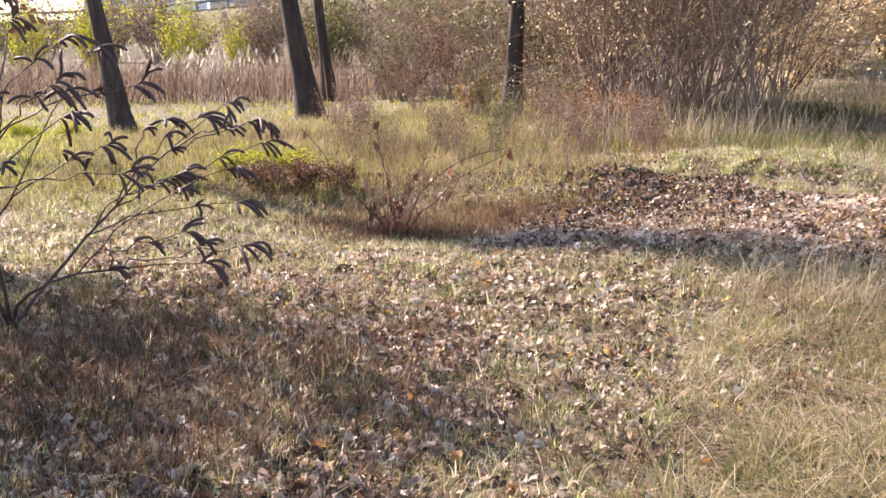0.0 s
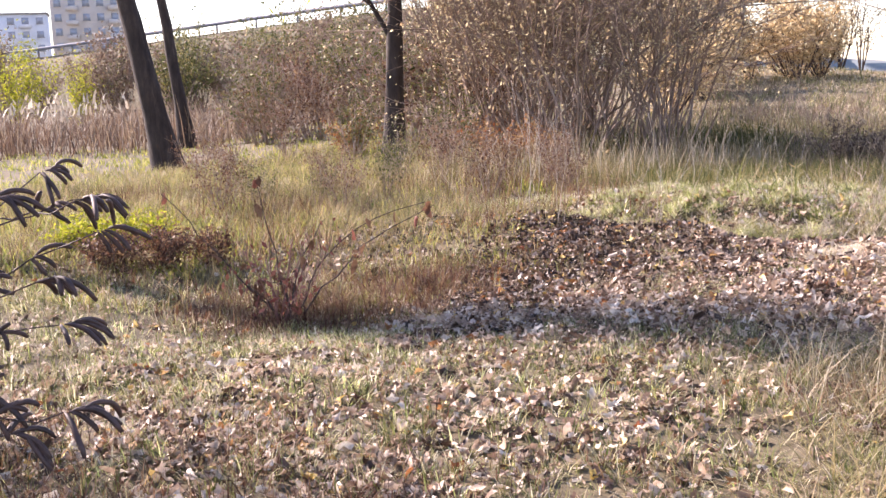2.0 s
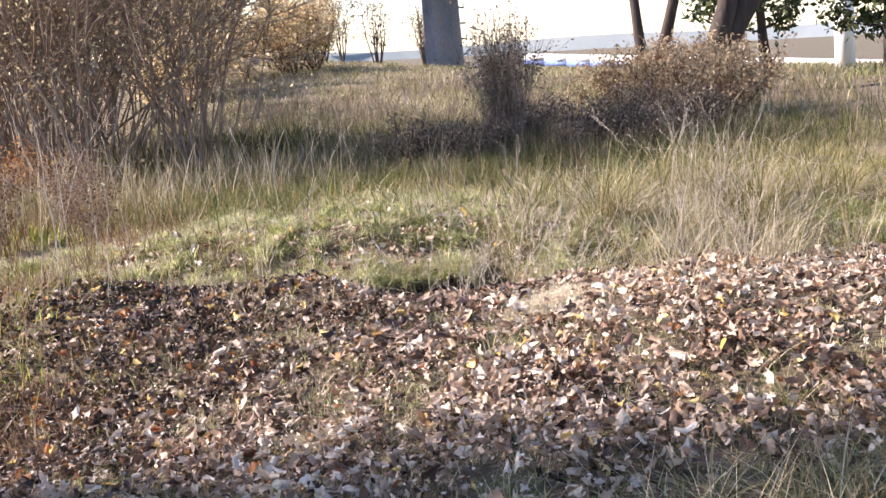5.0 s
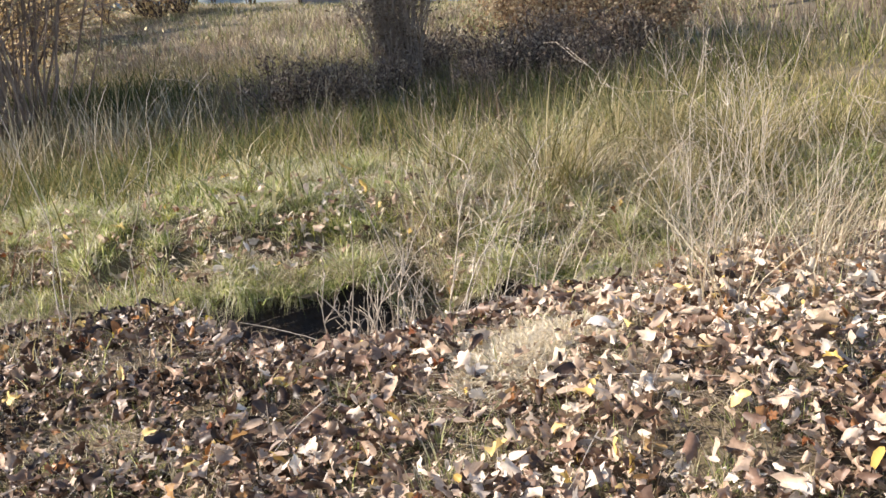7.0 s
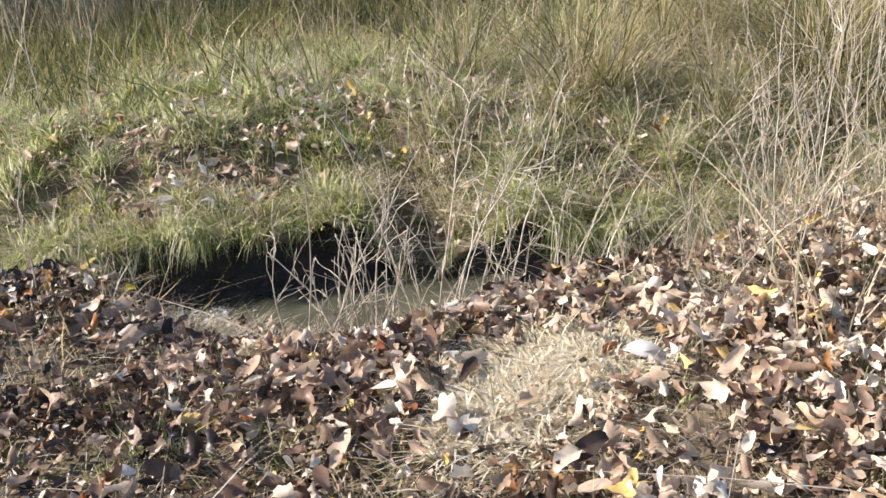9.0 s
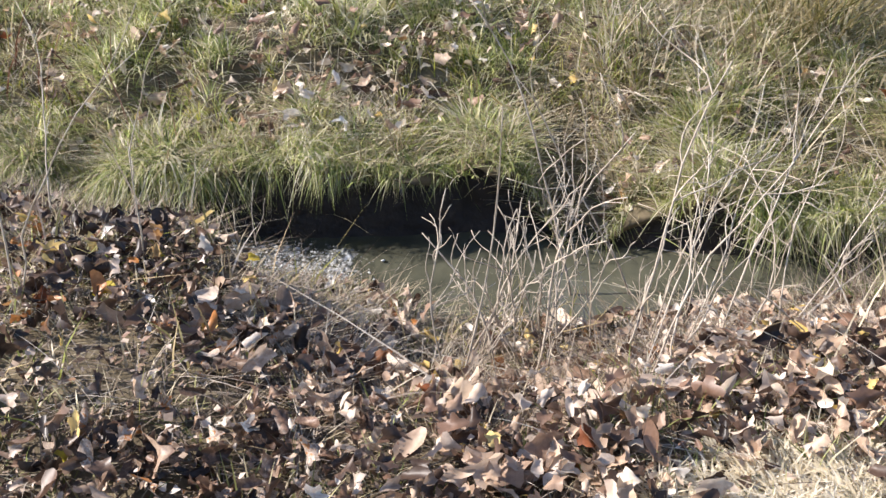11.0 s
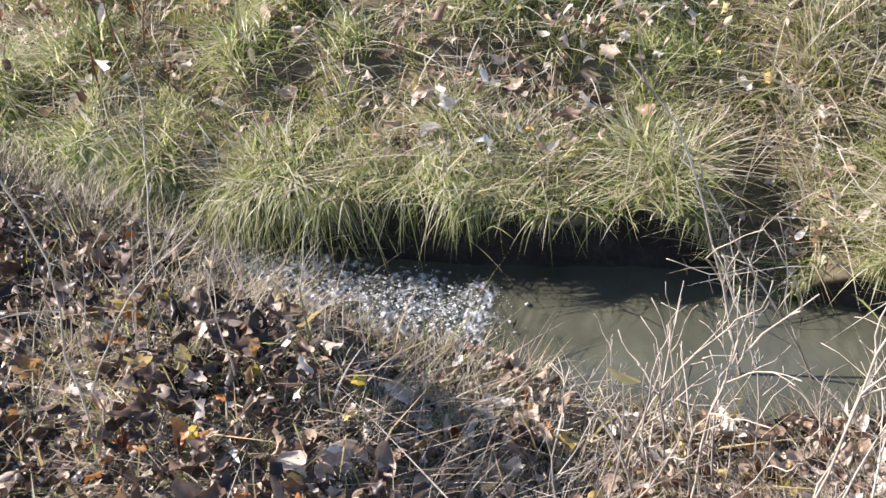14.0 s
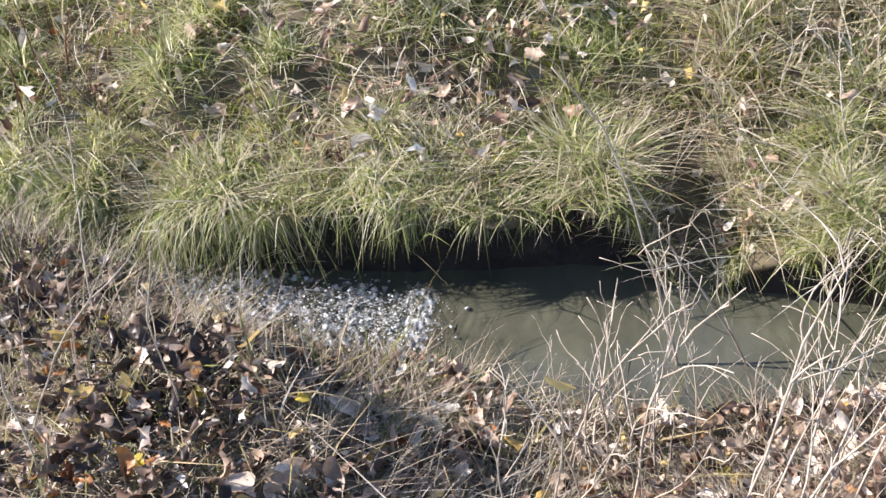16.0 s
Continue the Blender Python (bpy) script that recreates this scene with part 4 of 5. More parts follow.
def riffle():
    u = np.linspace(4.4, 8.1, 620)
    idx = np.arange(len(STREAM))
    px, py, hw = np.interp(u, idx, STREAM[:, 0]), np.interp(u, idx, STREAM[:, 1]), np.interp(u, idx, HALF) + 0.05
    c = np.linspace(-1, 1, 60)
    X, Y = px[:, None] + 0.58 * hw[:, None] * c, py[:, None] + 0.81 * hw[:, None] * c
    amp = (step(u, 4.4, 4.9) * (1 - step(u, 7.4, 8.0)))[:, None] * (1 - step(c, 0.1, 0.8))[None] * (0.6 + 0.4 * wavy(X, Y, 9.0))
    Z = water_z(X, Y) - 0.004 + amp * (0.016 + 0.008 * wavy(X, Y, 31.0) + 0.007 * wavy(X, Y, 74.0, 1.0) + 0.004 * wavy(X, Y, 160.0, 2.0))
    n, m = X.shape
    i, j = np.meshgrid(np.arange(n - 1), np.arange(m - 1), indexing="ij")
    p = (i * m + j).ravel()
    b = Build()
    b.add(np.stack([X, Y, Z], -1), np.concatenate([np.stack([p, p + m, p + m + 1], -1), np.stack([p, p + m + 1, p + 1], -1)]))
    tagged(part("riffle", b, RIFFLE), "broken water where the stream drops, foam and painted glints in white", "water", kind="structure")


riffle()


def foam():
    r = np.random.default_rng(9)
    n = 2600
    u = np.where(r.uniform(0, 1, n) < 0.5, r.normal(7.1, 0.35, n), r.uniform(4.5, 7.0, n))
    idx = np.arange(len(STREAM))
    half = np.interp(u, idx, HALF)
    side = r.normal(-0.35, 0.4, n) * half
    x, y = np.interp(u, idx, STREAM[:, 0]) + 0.58 * side, np.interp(u, idx, STREAM[:, 1]) + 0.81 * side
    size = 0.0008 + r.exponential(0.0012, n)
    ico_v = np.array([(0, 0, 1.0), (0.9, 0, 0.2), (0.28, 0.86, 0.2), (-0.73, 0.53, 0.2), (-0.73, -0.53, 0.2), (0.28, -0.86, 0.2), (0, 0, -0.6)])
    ico_t = np.array([(0, i, i % 5 + 1) for i in range(1, 6)] + [(6, i % 5 + 1, i) for i in range(1, 6)])
    b = Build()
    c = np.stack([x, y, water_z(x, y) + 0.004 + r.exponential(0.008, n) * (np.abs(u - 7.0) < 0.9)], -1)
    v = c[:, None] + ico_v[None] * size[:, None, None] * r.uniform(0.6, 1.5, (n, 1, 3)) * np.array([1, 1, 0.6])
    b.add(v, ico_t[None] + (np.arange(n) * 7)[:, None, None])
    tagged(part("foam", b, FOAM), "white bubbles and spray where the water drops", "foam", kind="stuff")


foam()


# ---- trees ----
def trunk_mesh(b, pts, r0, r1, sides=14, flare=0.5, seed=1):
    r = np.random.default_rng(seed)
    k = len(pts)
    u = np.linspace(0, 1, k)
    rad = r0 + (r1 - r0) * u ** 0.8 + flare * r0 * np.exp(-u * 14)
    ang = np.arange(sides) / sides * 2 * np.pi
    ridge = 1 + 0.07 * np.sin(ang * 5 + seed)[None] * np.exp(-u * 3)[:, None] + 0.05 * r.normal(0, 1, (k, sides))
    tube(b, pts, rad[:, None] * ridge, sides)


def limbs(b, start, way, length, radius, depth, r, tips, up=0.05):
    pts = crooked(start, way, length, 6, 0.13, up, r)
    tube(b, pts, np.linspace(radius, radius * 0.45, 7), 7 if depth > 1 else 4)
    if depth == 0:
        tips.append(pts)
        return
    for _ in range(3 if depth > 1 else 4):
        i = r.integers(2, 7)
        d = pts[min(i, 6)] - pts[i - 1]
        d = d / np.linalg.norm(d) + r.normal(0, 0.55, 3)
        limbs(b, pts[min(i, 6)], d, length * r.uniform(0.5, 0.75), radius * 0.5, depth - 1, r, tips, up)


def leaf_cloud(b, tips, n, size, spread, r):
    """Small folded leaves strewn along the twigs."""
    p = np.concatenate(tips)
    c = p[r.integers(0, len(p), n)] + r.normal(0, spread, (n, 3))
    a = r.normal(0, 1, (n, 3))
    a /= np.linalg.norm(a, axis=1)[:, None]
    d = np.cross(a, r.normal(0, 1, (n, 3)))
    d /= np.linalg.norm(d, axis=1)[:, None]
    s = size * r.uniform(0.5, 1.3, n)[:, None]
    v = np.stack([c - a * s, c + d * s * 0.45, c + a * s, c - d * s * 0.45], 1)
    t = np.array([(0, 1, 2), (0, 2, 3)])[None] + (np.arange(n) * 4)[:, None, None]
    b.add(v, t)


def tree(name, x, y, tall, r0, lean, seed, leaf, n_leaf, label, category="tree", forks=(), leaf_size=0.07, bark=None, boughs=7, reach=1.0, low=0.55):
    r = np.random.default_rng(seed)
    z = float(height(x, y)) - 0.05
    ob = thing(name, (x, y, z), label, category)
    tips, b = [], Build()
    k = 18
    u = np.linspace(0, 1, k)
    sway = np.cumsum(r.normal(0, 0.035, (k, 2)), 0) * u[:, None]
    pts = np.stack([lean[0] * u * tall + sway[:, 0], lean[1] * u * tall + sway[:, 1], u * tall], -1)
    trunk_mesh(b, pts, r0, r0 * 0.35, seed=seed)
    part("trunk", b, bark or BARK, ob)
    for i in range(boughs):
        s = r.uniform(low, 1.0)
        j = int(s * (k - 1))
        az = r.uniform(0, 6.283)
        b = Build()
        limbs(b, pts[j], (math.cos(az), math.sin(az), 0.7), tall * r.uniform(0.22, 0.36) * reach, r0 * 0.35 * min(1, reach + 0.2), 2, r, tips)
        part("limb", b, bark or BARK, ob)
    for fz, az, ln, rr in forks:
        j = int(fz / tall * (k - 1) + 0.5)
        b = Build()
        limbs(b, pts[j], (math.cos(az), math.sin(az), 1.5), ln, rr, 2, r, tips)
        part("limb", b, bark or BARK, ob)
    b = Build()
    leaf_cloud(b, tips, n_leaf, leaf_size, 0.25, r)
    part("crown", b, leaf, ob, "sparse autumn leaves")
    return ob


tree("tree", -2.08, 24.7, 11.0, 0.27, (-0.17, 0.03), 3, YELLOW, 1500, "dark-barked leaning tree with a flared foot in lush grass")
tree("tree", -2.0, 32.4, 10.0, 0.2, (-0.09, 0.0), 4, YELLOW, 1200, "slim dark-barked tree standing behind a thicker one")
tree("tree", 2.09, 18.6, 8.5, 0.17, (0.05, 0.02), 5, LIME, 900, "upright slender tree that forks above head height", forks=((2.1, 2.9, 2.4, 0.05), (2.5, 1.2, 2.2, 0.04)))
tree("tree", -5.0, 18.0, 7.2, 0.19, (-0.2, 0.05), 6, YELLOW, 350, "leaning tree with greyish bark and a wide foot", boughs=3, reach=0.22, low=0.8)


def snag(x, y):
    """A broken, leaning trunk."""
    r = np.random.default_rng(8)
    ob = thing("dead_tree", (x, y, float(height(x, y)) - 0.05), "dark broken trunk leaning beside brown weeds", "dead tree")
    b = Build()
    pts = crooked((0, 0, 0), (-0.35, 0.15, 1.0), 2.1, 9, 0.05, 0.0, r)
    trunk_mesh(b, pts, 0.19, 0.12, 14, 0.4, 8)
    part("trunk", b, BARK, ob)
    for k in range(3):
        b = Build()
        tube(b, crooked(pts[5 + k], (r.normal(0, 1), r.normal(0, 1), 0.6), 0.5, 5, 0.12, 0.0, r), np.linspace(0.035, 0.012, 6), 6)
        part("broken_limb", b, BARK, ob)


snag(-3.75, 6.1)
# Tree added out of view, shaped so its crown casts the shadow strip
tree("tree", -7.0, 13.25, 14.0, 0.17, (-0.01, 0.01), 9, YELLOW, 4600, "unseen tall narrow tree added to cast the shadow strip", boughs=14, reach=0.07, low=0.46)


def broad_tree(name, x, y, ways, r0, seed, leaf, n_leaf, label):
    """A tree that parts into thick stems near the ground."""
    r = np.random.default_rng(seed)
    z = float(height(x, y)) - 0.05
    ob = thing(name, (x, y, z), label, "tree")
    tips = []
    for wx, wy, ln, s in ways:
        b = Build()
        pts = crooked((0, 0, 0), (wx, wy, 1.0), ln, 12, 0.09, 0.02, r)
        trunk_mesh(b, pts, r0 * s, r0 * s * 0.45, 12, 0.35, seed)
        part("trunk", b, BARK, ob)
        for i in range(4):
            az = r.uniform(0, 6.283)
            b = Build()
            limbs(b, pts[r.integers(7, 13)], (math.cos(az), math.sin(az), 0.6), ln * 0.4, r0 * s * 0.35, 2, r, tips)
            part("limb", b, BARK, ob)
    b = Build()
    leaf_cloud(b, tips, n_leaf, 0.09, 0.3, r)
    part("crown", b, leaf, ob, "thin greenish autumn crown")
    return ob


broad_tree("tree", 15.2, 15.6, ((0.55, -0.5, 7.0, 1.0), (0.4, -0.42, 7.0, 0.8)), 0.26, 12, OLIVE, 2500, "thick rough-barked tree forking low behind a bush")
broad_tree("tree", 17.75, 18.9, ((-0.35, 0.35, 7.0, 0.7), (0.22, -0.2, 7.0, 0.8)), 0.17, 13, OLIVE, 2000, "dark tree with two spreading stems")


def conifer(x, y, tall, r0, seed, low, label):
    r = np.random.default_rng(seed)
    z = float(height(x, y)) - 0.05
    ob = thing("pine_tree", (x, y, z), label, "tree")
    b = Build()
    pts = crooked((0, 0, 0), (-0.03, 0.02, 1), tall, 12, 0.03, 0.0, r)
    trunk_mesh(b, pts, r0, r0 * 0.3, 10, 0.4, seed)
    part("trunk", b, BARK, ob)
    tips, b = [], Build()
    for i in range(34):
        s = r.uniform(low / tall, 0.98)
        p = pts[0] * (1 - s) + np.array([np.interp(s, np.linspace(0, 1, 13), pts[:, q]) for q in range(3)]) * 1.0
        az = r.uniform(0, 6.283)
        ln = tall * 0.3 * (1.15 - s)
        q = crooked(p, (math.cos(az), math.sin(az), 0.15), ln, 5, 0.15, 0.02, r)
        b = Build()
        tube(b, q, np.linspace(r0 * 0.22, 0.008, 6), 4)
        tips.append(q[2:])
        part("branch", b, BARK, ob)
    b = Build()
    leaf_cloud(b, tips, 6000, 0.1, 0.16, r)
    part("crown", b, PINE, ob, "dark green needle clumps")


conifer(21.3, 18.6, 5.5, 0.13, 31, 1.0, "pine with dark green needle clumps and a bare foot")
conifer(22.4, 16.2, 5.0, 0.12, 32, 0.7, "dusky pine beside a white post")


# ---- shrubs ----
def shrub_proto(name, seed, stems, tall, fan, twigs, leaf, n_leaf, label, stem_mat, rad=0.014, leaf_size=0.03, part_label="", category="shrub", low_leaf=0.25, wob=0.08):
    """A bush of many stems that rise from one foot."""
    r = np.random.default_rng(seed)
    ob = thing(name, (0, 0, 0), label, category)
    tips = []
    b, single = Build(), stems <= 16
    for i in range(stems):
        az = r.uniform(0, 6.283)
        sp = fan * math.sqrt(r.uniform(0, 1))
        ln = tall * r.uniform(0.65, 1.1)
        foot = (0.25 * sp * math.cos(az) * tall * 0.3, 0.25 * sp * math.sin(az) * tall * 0.3, -0.05)
        pts = crooked(foot, (sp * math.cos(az), sp * math.sin(az), 1), ln, 8, wob, 0.05 + 0.02 * (tall > 4), r)
        tube(b, pts, np.linspace(rad * r.uniform(0.7, 1.5), 0.004, 9), 4)
        for _ in range(twigs):
            j = r.integers(3, 8)
            d = pts[j + 1] - pts[j]
            d = d / np.linalg.norm(d) + r.normal(0, 0.55, 3)
            tw = crooked(pts[j], d, ln * r.uniform(0.18, 0.4), 4, 0.12, 0.03, r)
            tube(b, tw, np.linspace(rad * 0.4, 0.0025, 5), 3, False)
            tips.append(tw)
        tips.append(pts[int(len(pts) * low_leaf):])
        if single:
            part("stem", b, stem_mat, ob)
            b = Build()
    if not single:
        part("tangle", b, stem_mat, ob, "tangle of thin dry stems")["kind"] = "stuff"
    if n_leaf:
        b = Build()
        leaf_cloud(b, tips, n_leaf, leaf_size, leaf_size * 2.2, r)
        part("foliage", b, leaf, ob, part_label)
    return ob


def plant_all(protos, places, seed, lo=0.8, hi=1.2):
    r = np.random.default_rng(seed)
    used = set()
    for i, (x, y) in enumerate(places):
        k = i % len(protos)
        s = r.uniform(lo, hi)
        m = pose(x, y, float(height(x, y)), 0, 0, r.uniform(0, 360))
        if k not in used:
            used.add(k)
            protos[k].matrix_basis = m @ Matrix.Diagonal((s, s, s, 1))
        else:
            old = protos[k].scale.copy()
            protos[k].scale = (s, s, s)
            copy_thing(protos[k], m)
            protos[k].scale = old


def group_of(obs, g):
    for o in obs:
        o["group"] = g
    return obs


r_plan = np.random.default_rng(77)
thicket = group_of([shrub_proto("shrub", 40 + i, 13, 6.0, 0.55, 19, THICKET_LEAF, 2900, "leafless thicket shrub with many thin reddish-brown stems", THICKET, 0.016, 0.03, "few withered leaves", low_leaf=0.3, wob=0.2) for i in range(5)], "thicket shrubs")
spots = [(3.2 + 3.4 * r_plan.uniform(0, 1), 15.3 + 5.5 * r_plan.uniform(0, 1)) for _ in range(13)] + [(5.0 + 6 * u, 19 + 12 * u + r_plan.normal(0, 1.0)) for u in r_plan.uniform(0, 1, 6)]
plant_all(thicket, spots, 5, 0.8, 1.15)

brush = group_of([shrub_proto("shrub", 60 + i, 14, 2.3, 0.6, 6, OLIVE if i % 2 else WEED, 1100, "half-bare brown bush behind the trees", STEM, 0.013, 0.045, "withered brownish leaves", low_leaf=0.1) for i in range(3)], "brush behind the trees")
spots = [(-0.5 + 7 * a, 24 + 10 * c) for a, c in r_plan.uniform(0, 1, (28, 2))] + [(2.6 + 2.5 * a, 19.5 + 4 * c) for a, c in r_plan.uniform(0, 1, (6, 2))]
plant_all(brush, spots, 6, 0.8, 1.3)
plant_all(brush, [(0.6, 17.2), (1.3, 16.4), (-0.1, 18.6), (3.0, 17.2), (1.5, 19.6), (-0.8, 20.5), (0.4, 21.5), (2.5, 15.8), (-1.2, 17.6)], 21, 0.3, 0.6)
plant_all(brush, [(-1.0 + 4.2 * a, 11.6 + 4.2 * c) for a, c in r_plan.uniform(0, 1, (16, 2))], 22, 0.22, 0.42)

back = group_of([
    shrub_proto("bush", 81, 16, 4.2, 0.5, 7, LIME, 2600, "yellow-green willow bush at the back of the reeds", STEM, 0.03, 0.09, "yellow-green leaves", "bush", 0.15),
    shrub_proto("bush", 82, 16, 5.0, 0.55, 7, OLIVE, 3000, "dark olive bush below the road embankment", STEM_DARK, 0.03, 0.1, "olive leaves", "bush", 0.15),
    shrub_proto("bush", 83, 16, 4.2, 0.55, 7, REED, 2200, "brownish leafless bush below the road embankment", STEM, 0.03, 0.09, "withered leaves", "bush", 0.15),
], "bushes at the back")
plant_all([back[0]], [(-10.4, 53.4), (-13.5, 50), (-17.5, 52), (-8.0, 56)], 7, 0.75, 0.95)
plant_all([back[1]], [(-1.0, 59), (1.5, 62), (-3.5, 60), (4.5, 58), (8, 66), (11, 60), (-22, 56), (-27, 80), (-9, 80), (1, 78), (10, 84), (14, 66), (18, 62)], 8, 0.75, 1.0)
far_spots = [(-28 + 44 * a, 72 + 22 * c - 0.25 * 44 * a) for a, c in r_plan.uniform(0, 1, (24, 2))]
plant_all([back[1], back[2], back[2]], far_spots, 20, 0.8, 1.5)
plant_all([back[2]], [(-6.0, 54), (-15, 57), (6.0, 52), (9.5, 50), (0.5, 50), (13, 54), (3, 66), (-19, 60), (-11, 62), (16, 58), (-30, 84), (-24, 88), (-18, 90), (-12, 86), (-7, 88), (-2, 84), (3, 82), (8, 80), (12, 76), (16, 72), (-5, 76), (5, 72), (20, 66)], 9, 0.75, 1.05)

AUTUMN = foliage("autumn_leaf", [(0.1, (0.46, 0.33, 0.17)), (0.5, (0.62, 0.47, 0.26)), (0.9, (0.74, 0.62, 0.4))], through_light=0.66, mottle=0.2)
autumn = group_of([shrub_proto("small_tree", 90 + i, 12, 4.4, 0.75, 8, AUTUMN, 3400, "golden autumn tree at the field's edge", STEM_DARK, 0.035, 0.1, "golden leaves", "tree", 0.05) for i in range(2)], "autumn trees at the field's edge")
plant_all(autumn, [(17.0, 40.5), (21.8, 41.8), (15.5, 37), (19.0, 44.5), (13.5, 34), (18.5, 41.5), (20.2, 42.3), (16.4, 39), (14.6, 35.5), (23.0, 45), (22.8, 41.3), (23.4, 42.6), (21.3, 40.4), (10.2, 26.5), (12.0, 29.8), (14.2, 33.2), (15.2, 36.0)], 10, 0.62, 0.85)

grey = shrub_proto("weed_bush", 101, 28, 1.75, 0.15, 6, GREY, 1300, "tall grey-brown seeded weed bush", STEM, 0.008, 0.025, "dark seed heads", "bush", 0.6)
plant_all([grey], [(8.6, 13.1), (8.82, 12.9), (8.9, 13.25)], 11, 0.85, 1.02)
low_grey = group_of([shrub_proto("weed_bush", 104 + i, 24, 0.7, 0.8, 5, GREY, 1500, "low dusky grey-brown weed clump in the meadow", STEM_DARK, 0.005, 0.025, "dark seed heads", "bush", 0.5) for i in range(2)], "dusky weed clumps")
plant_all(low_grey, [(9.4, 13.6), (9.9, 13.0), (8.2, 12.6), (9.2, 12.2), (8.0, 13.4), (10.2, 12.4), (9.8, 12.0), (10.0, 14.0), (7.6, 12.4), (10.8, 12.6), (8.6, 11.8), (7.2, 13.0), (10.6, 11.6), (9.6, 11.2)], 19, 0.6, 1.1)
rusty = [shrub_proto("bush", 110 + i, 22, 1.15, 1.05, 7, TAN, 5000, "low rounded bush with tan and yellow leaves", STEM_DARK, 0.012, 0.035, "tan and yellow leaves", "bush", 0.35) for i in range(2)]
plant_all(rusty, [(12.4, 14.6), (12.2, 13.5), (12.0, 12.4), (12.9, 13.0), (12.9, 14.0)], 12, 0.9, 1.05)

bare = group_of([shrub_proto("bare_tree", 120 + i, 7, 6.0, 0.22, 9, GREY, 500, "bare far tree beyond the field", STEM_DARK, 0.06, 0.1, "last withered leaves", "tree", 0.4) for i in range(2)], "far bare trees")
plant_all(bare, [(44.4, 69.3), (42.5, 71), (47, 67), (52, 74), (38, 66)], 13, 0.8, 1.0)

lime = group_of([shrub_proto("low_bush", 130 + i, 26, 0.5, 1.1, 5, LIME, 2600, "low lime-yellow bush in the grass", STEM, 0.005, 0.03, "bright lime-yellow leaves", "bush", 0.2) for i in range(2)], "lime bushes")
plant_all(lime, [(-1.65, 9.7), (-1.35, 9.85), (-1.95, 9.8), (-6.3, 16.2), (-5.6, 16.6), (-7.0, 15.8)], 14, 0.55, 0.7)
dark_tuft = group_of([shrub_proto("weed_clump", 140 + i, 26, 0.55, 1.0, 5, WEED, 1500, "dusky brown weed clump", STEM_DARK, 0.004, 0.025, "withered leaves", "weeds", 0.2) for i in range(2)], "weed clumps")
plant_all(dark_tuft, [(-1.2, 8.9), (-0.8, 9.0), (-1.6, 8.9)], 15, 0.55, 0.9)
orange = shrub_proto("low_bush", 150, 24, 0.9, 0.8, 5, RUST, 1300, "low rust-orange bush at the thicket's foot", STEM, 0.006, 0.035, "rust-orange leaves", "bush", 0.2)
plant_all([orange], [(3.2, 15.4), (4.0, 16.0), (1.6, 20.5)], 16, 0.8, 1.0)

# leafy shrub added outside the view to throw shade on the path's edge
shade = shrub_proto("shrub", 170, 16, 3.2, 0.75, 9, WEED, 5200, "unseen dense brown-leaved shrub added to shade the path's edge", STEM_DARK, 0.016, 0.06, "withered brown leaves", "shrub", 0.15)
plant_all([shade], [(-4.4, 4.9), (-4.9, 4.3), (-4.9, 3.4)], 18, 0.95, 1.05)

# red-stemmed weed with a few scarlet leaves
RED_STEM = solid("red_stem", [(0.3, (0.16, 0.07, 0.055)), (0.7, (0.36, 0.19, 0.15))], 8.0, 0.8, 0.2, 0.01)
def leafy_weed(x, y):
    """A tall withered weed: arching dark stems that still bear hanging leaves."""
    r = np.random.default_rng(163)
    ob = thing("leafy_weed", (x, y, float(height(x, y)) - 0.03), "tall withered weed with dark arching stems and hanging brown leaves", "weeds")
    kinds = [curled(i % 2, r) for i in range(4)]
    arcs = [(-0.85, 0.1, 1.0, 0.0), (-0.2, 0.0, 1.1, 0.0), (0.1, 0.15, 0.85, 0.2), (0.42, 0.0, 1.1, 0.55), (0.75, 0.1, 0.95, 0.3), (-0.45, -0.1, 0.55, 0.1), (0.02, -0.1, 0.5, -0.25)]
    for dx, dy, tall, bow in arcs:
        u = np.linspace(0, 1, 11)[:, None]
        pts = u * np.array([dx, dy, tall]) + u ** 3 * np.array([bow, 0.0, -0.45 * abs(bow)]) + r.normal(0, 0.012, (11, 3)) * np.minimum(1, 3 * u)
        b = Build()
        tube(b, pts, np.linspace(0.0075, 0.003, 11), 5)
        part("stem", b, STEM_DARK, ob)
        for k in range(5):
            j = r.integers(4, 11)
            b = Build()
            v, t = kinds[k % 4]
            m = np.array(Euler((1.3 + r.normal(0, 0.3), r.normal(0, 0.4), r.uniform(0, 6.283))).to_matrix()) * r.uniform(0.045, 0.07)
            b.add(v @ m.T + pts[j] + (r.normal(0, 0.03), r.normal(0, 0.03), -0.04), t)
            part("leaf", b, WEED if k % 5 else SCARLET, ob, "" if k % 5 else "scarlet leaf")
    return ob


SCARLET = foliage("scarlet_leaf", [(0.2, (0.26, 0.08, 0.06)), (0.8, (0.5, 0.2, 0.13))])
red = shrub_proto("red_weed", 160, 12, 0.8, 0.65, 5, SCARLET, 110, "dry reddish weed with scarlet leaves", RED_STEM, 0.005, 0.035, "scarlet leaves", "weeds", 0.0)
plant_all([red], [(-0.3, 7.45)], 17, 0.8, 0.9)
leafy_weed(-0.2, 7.5)


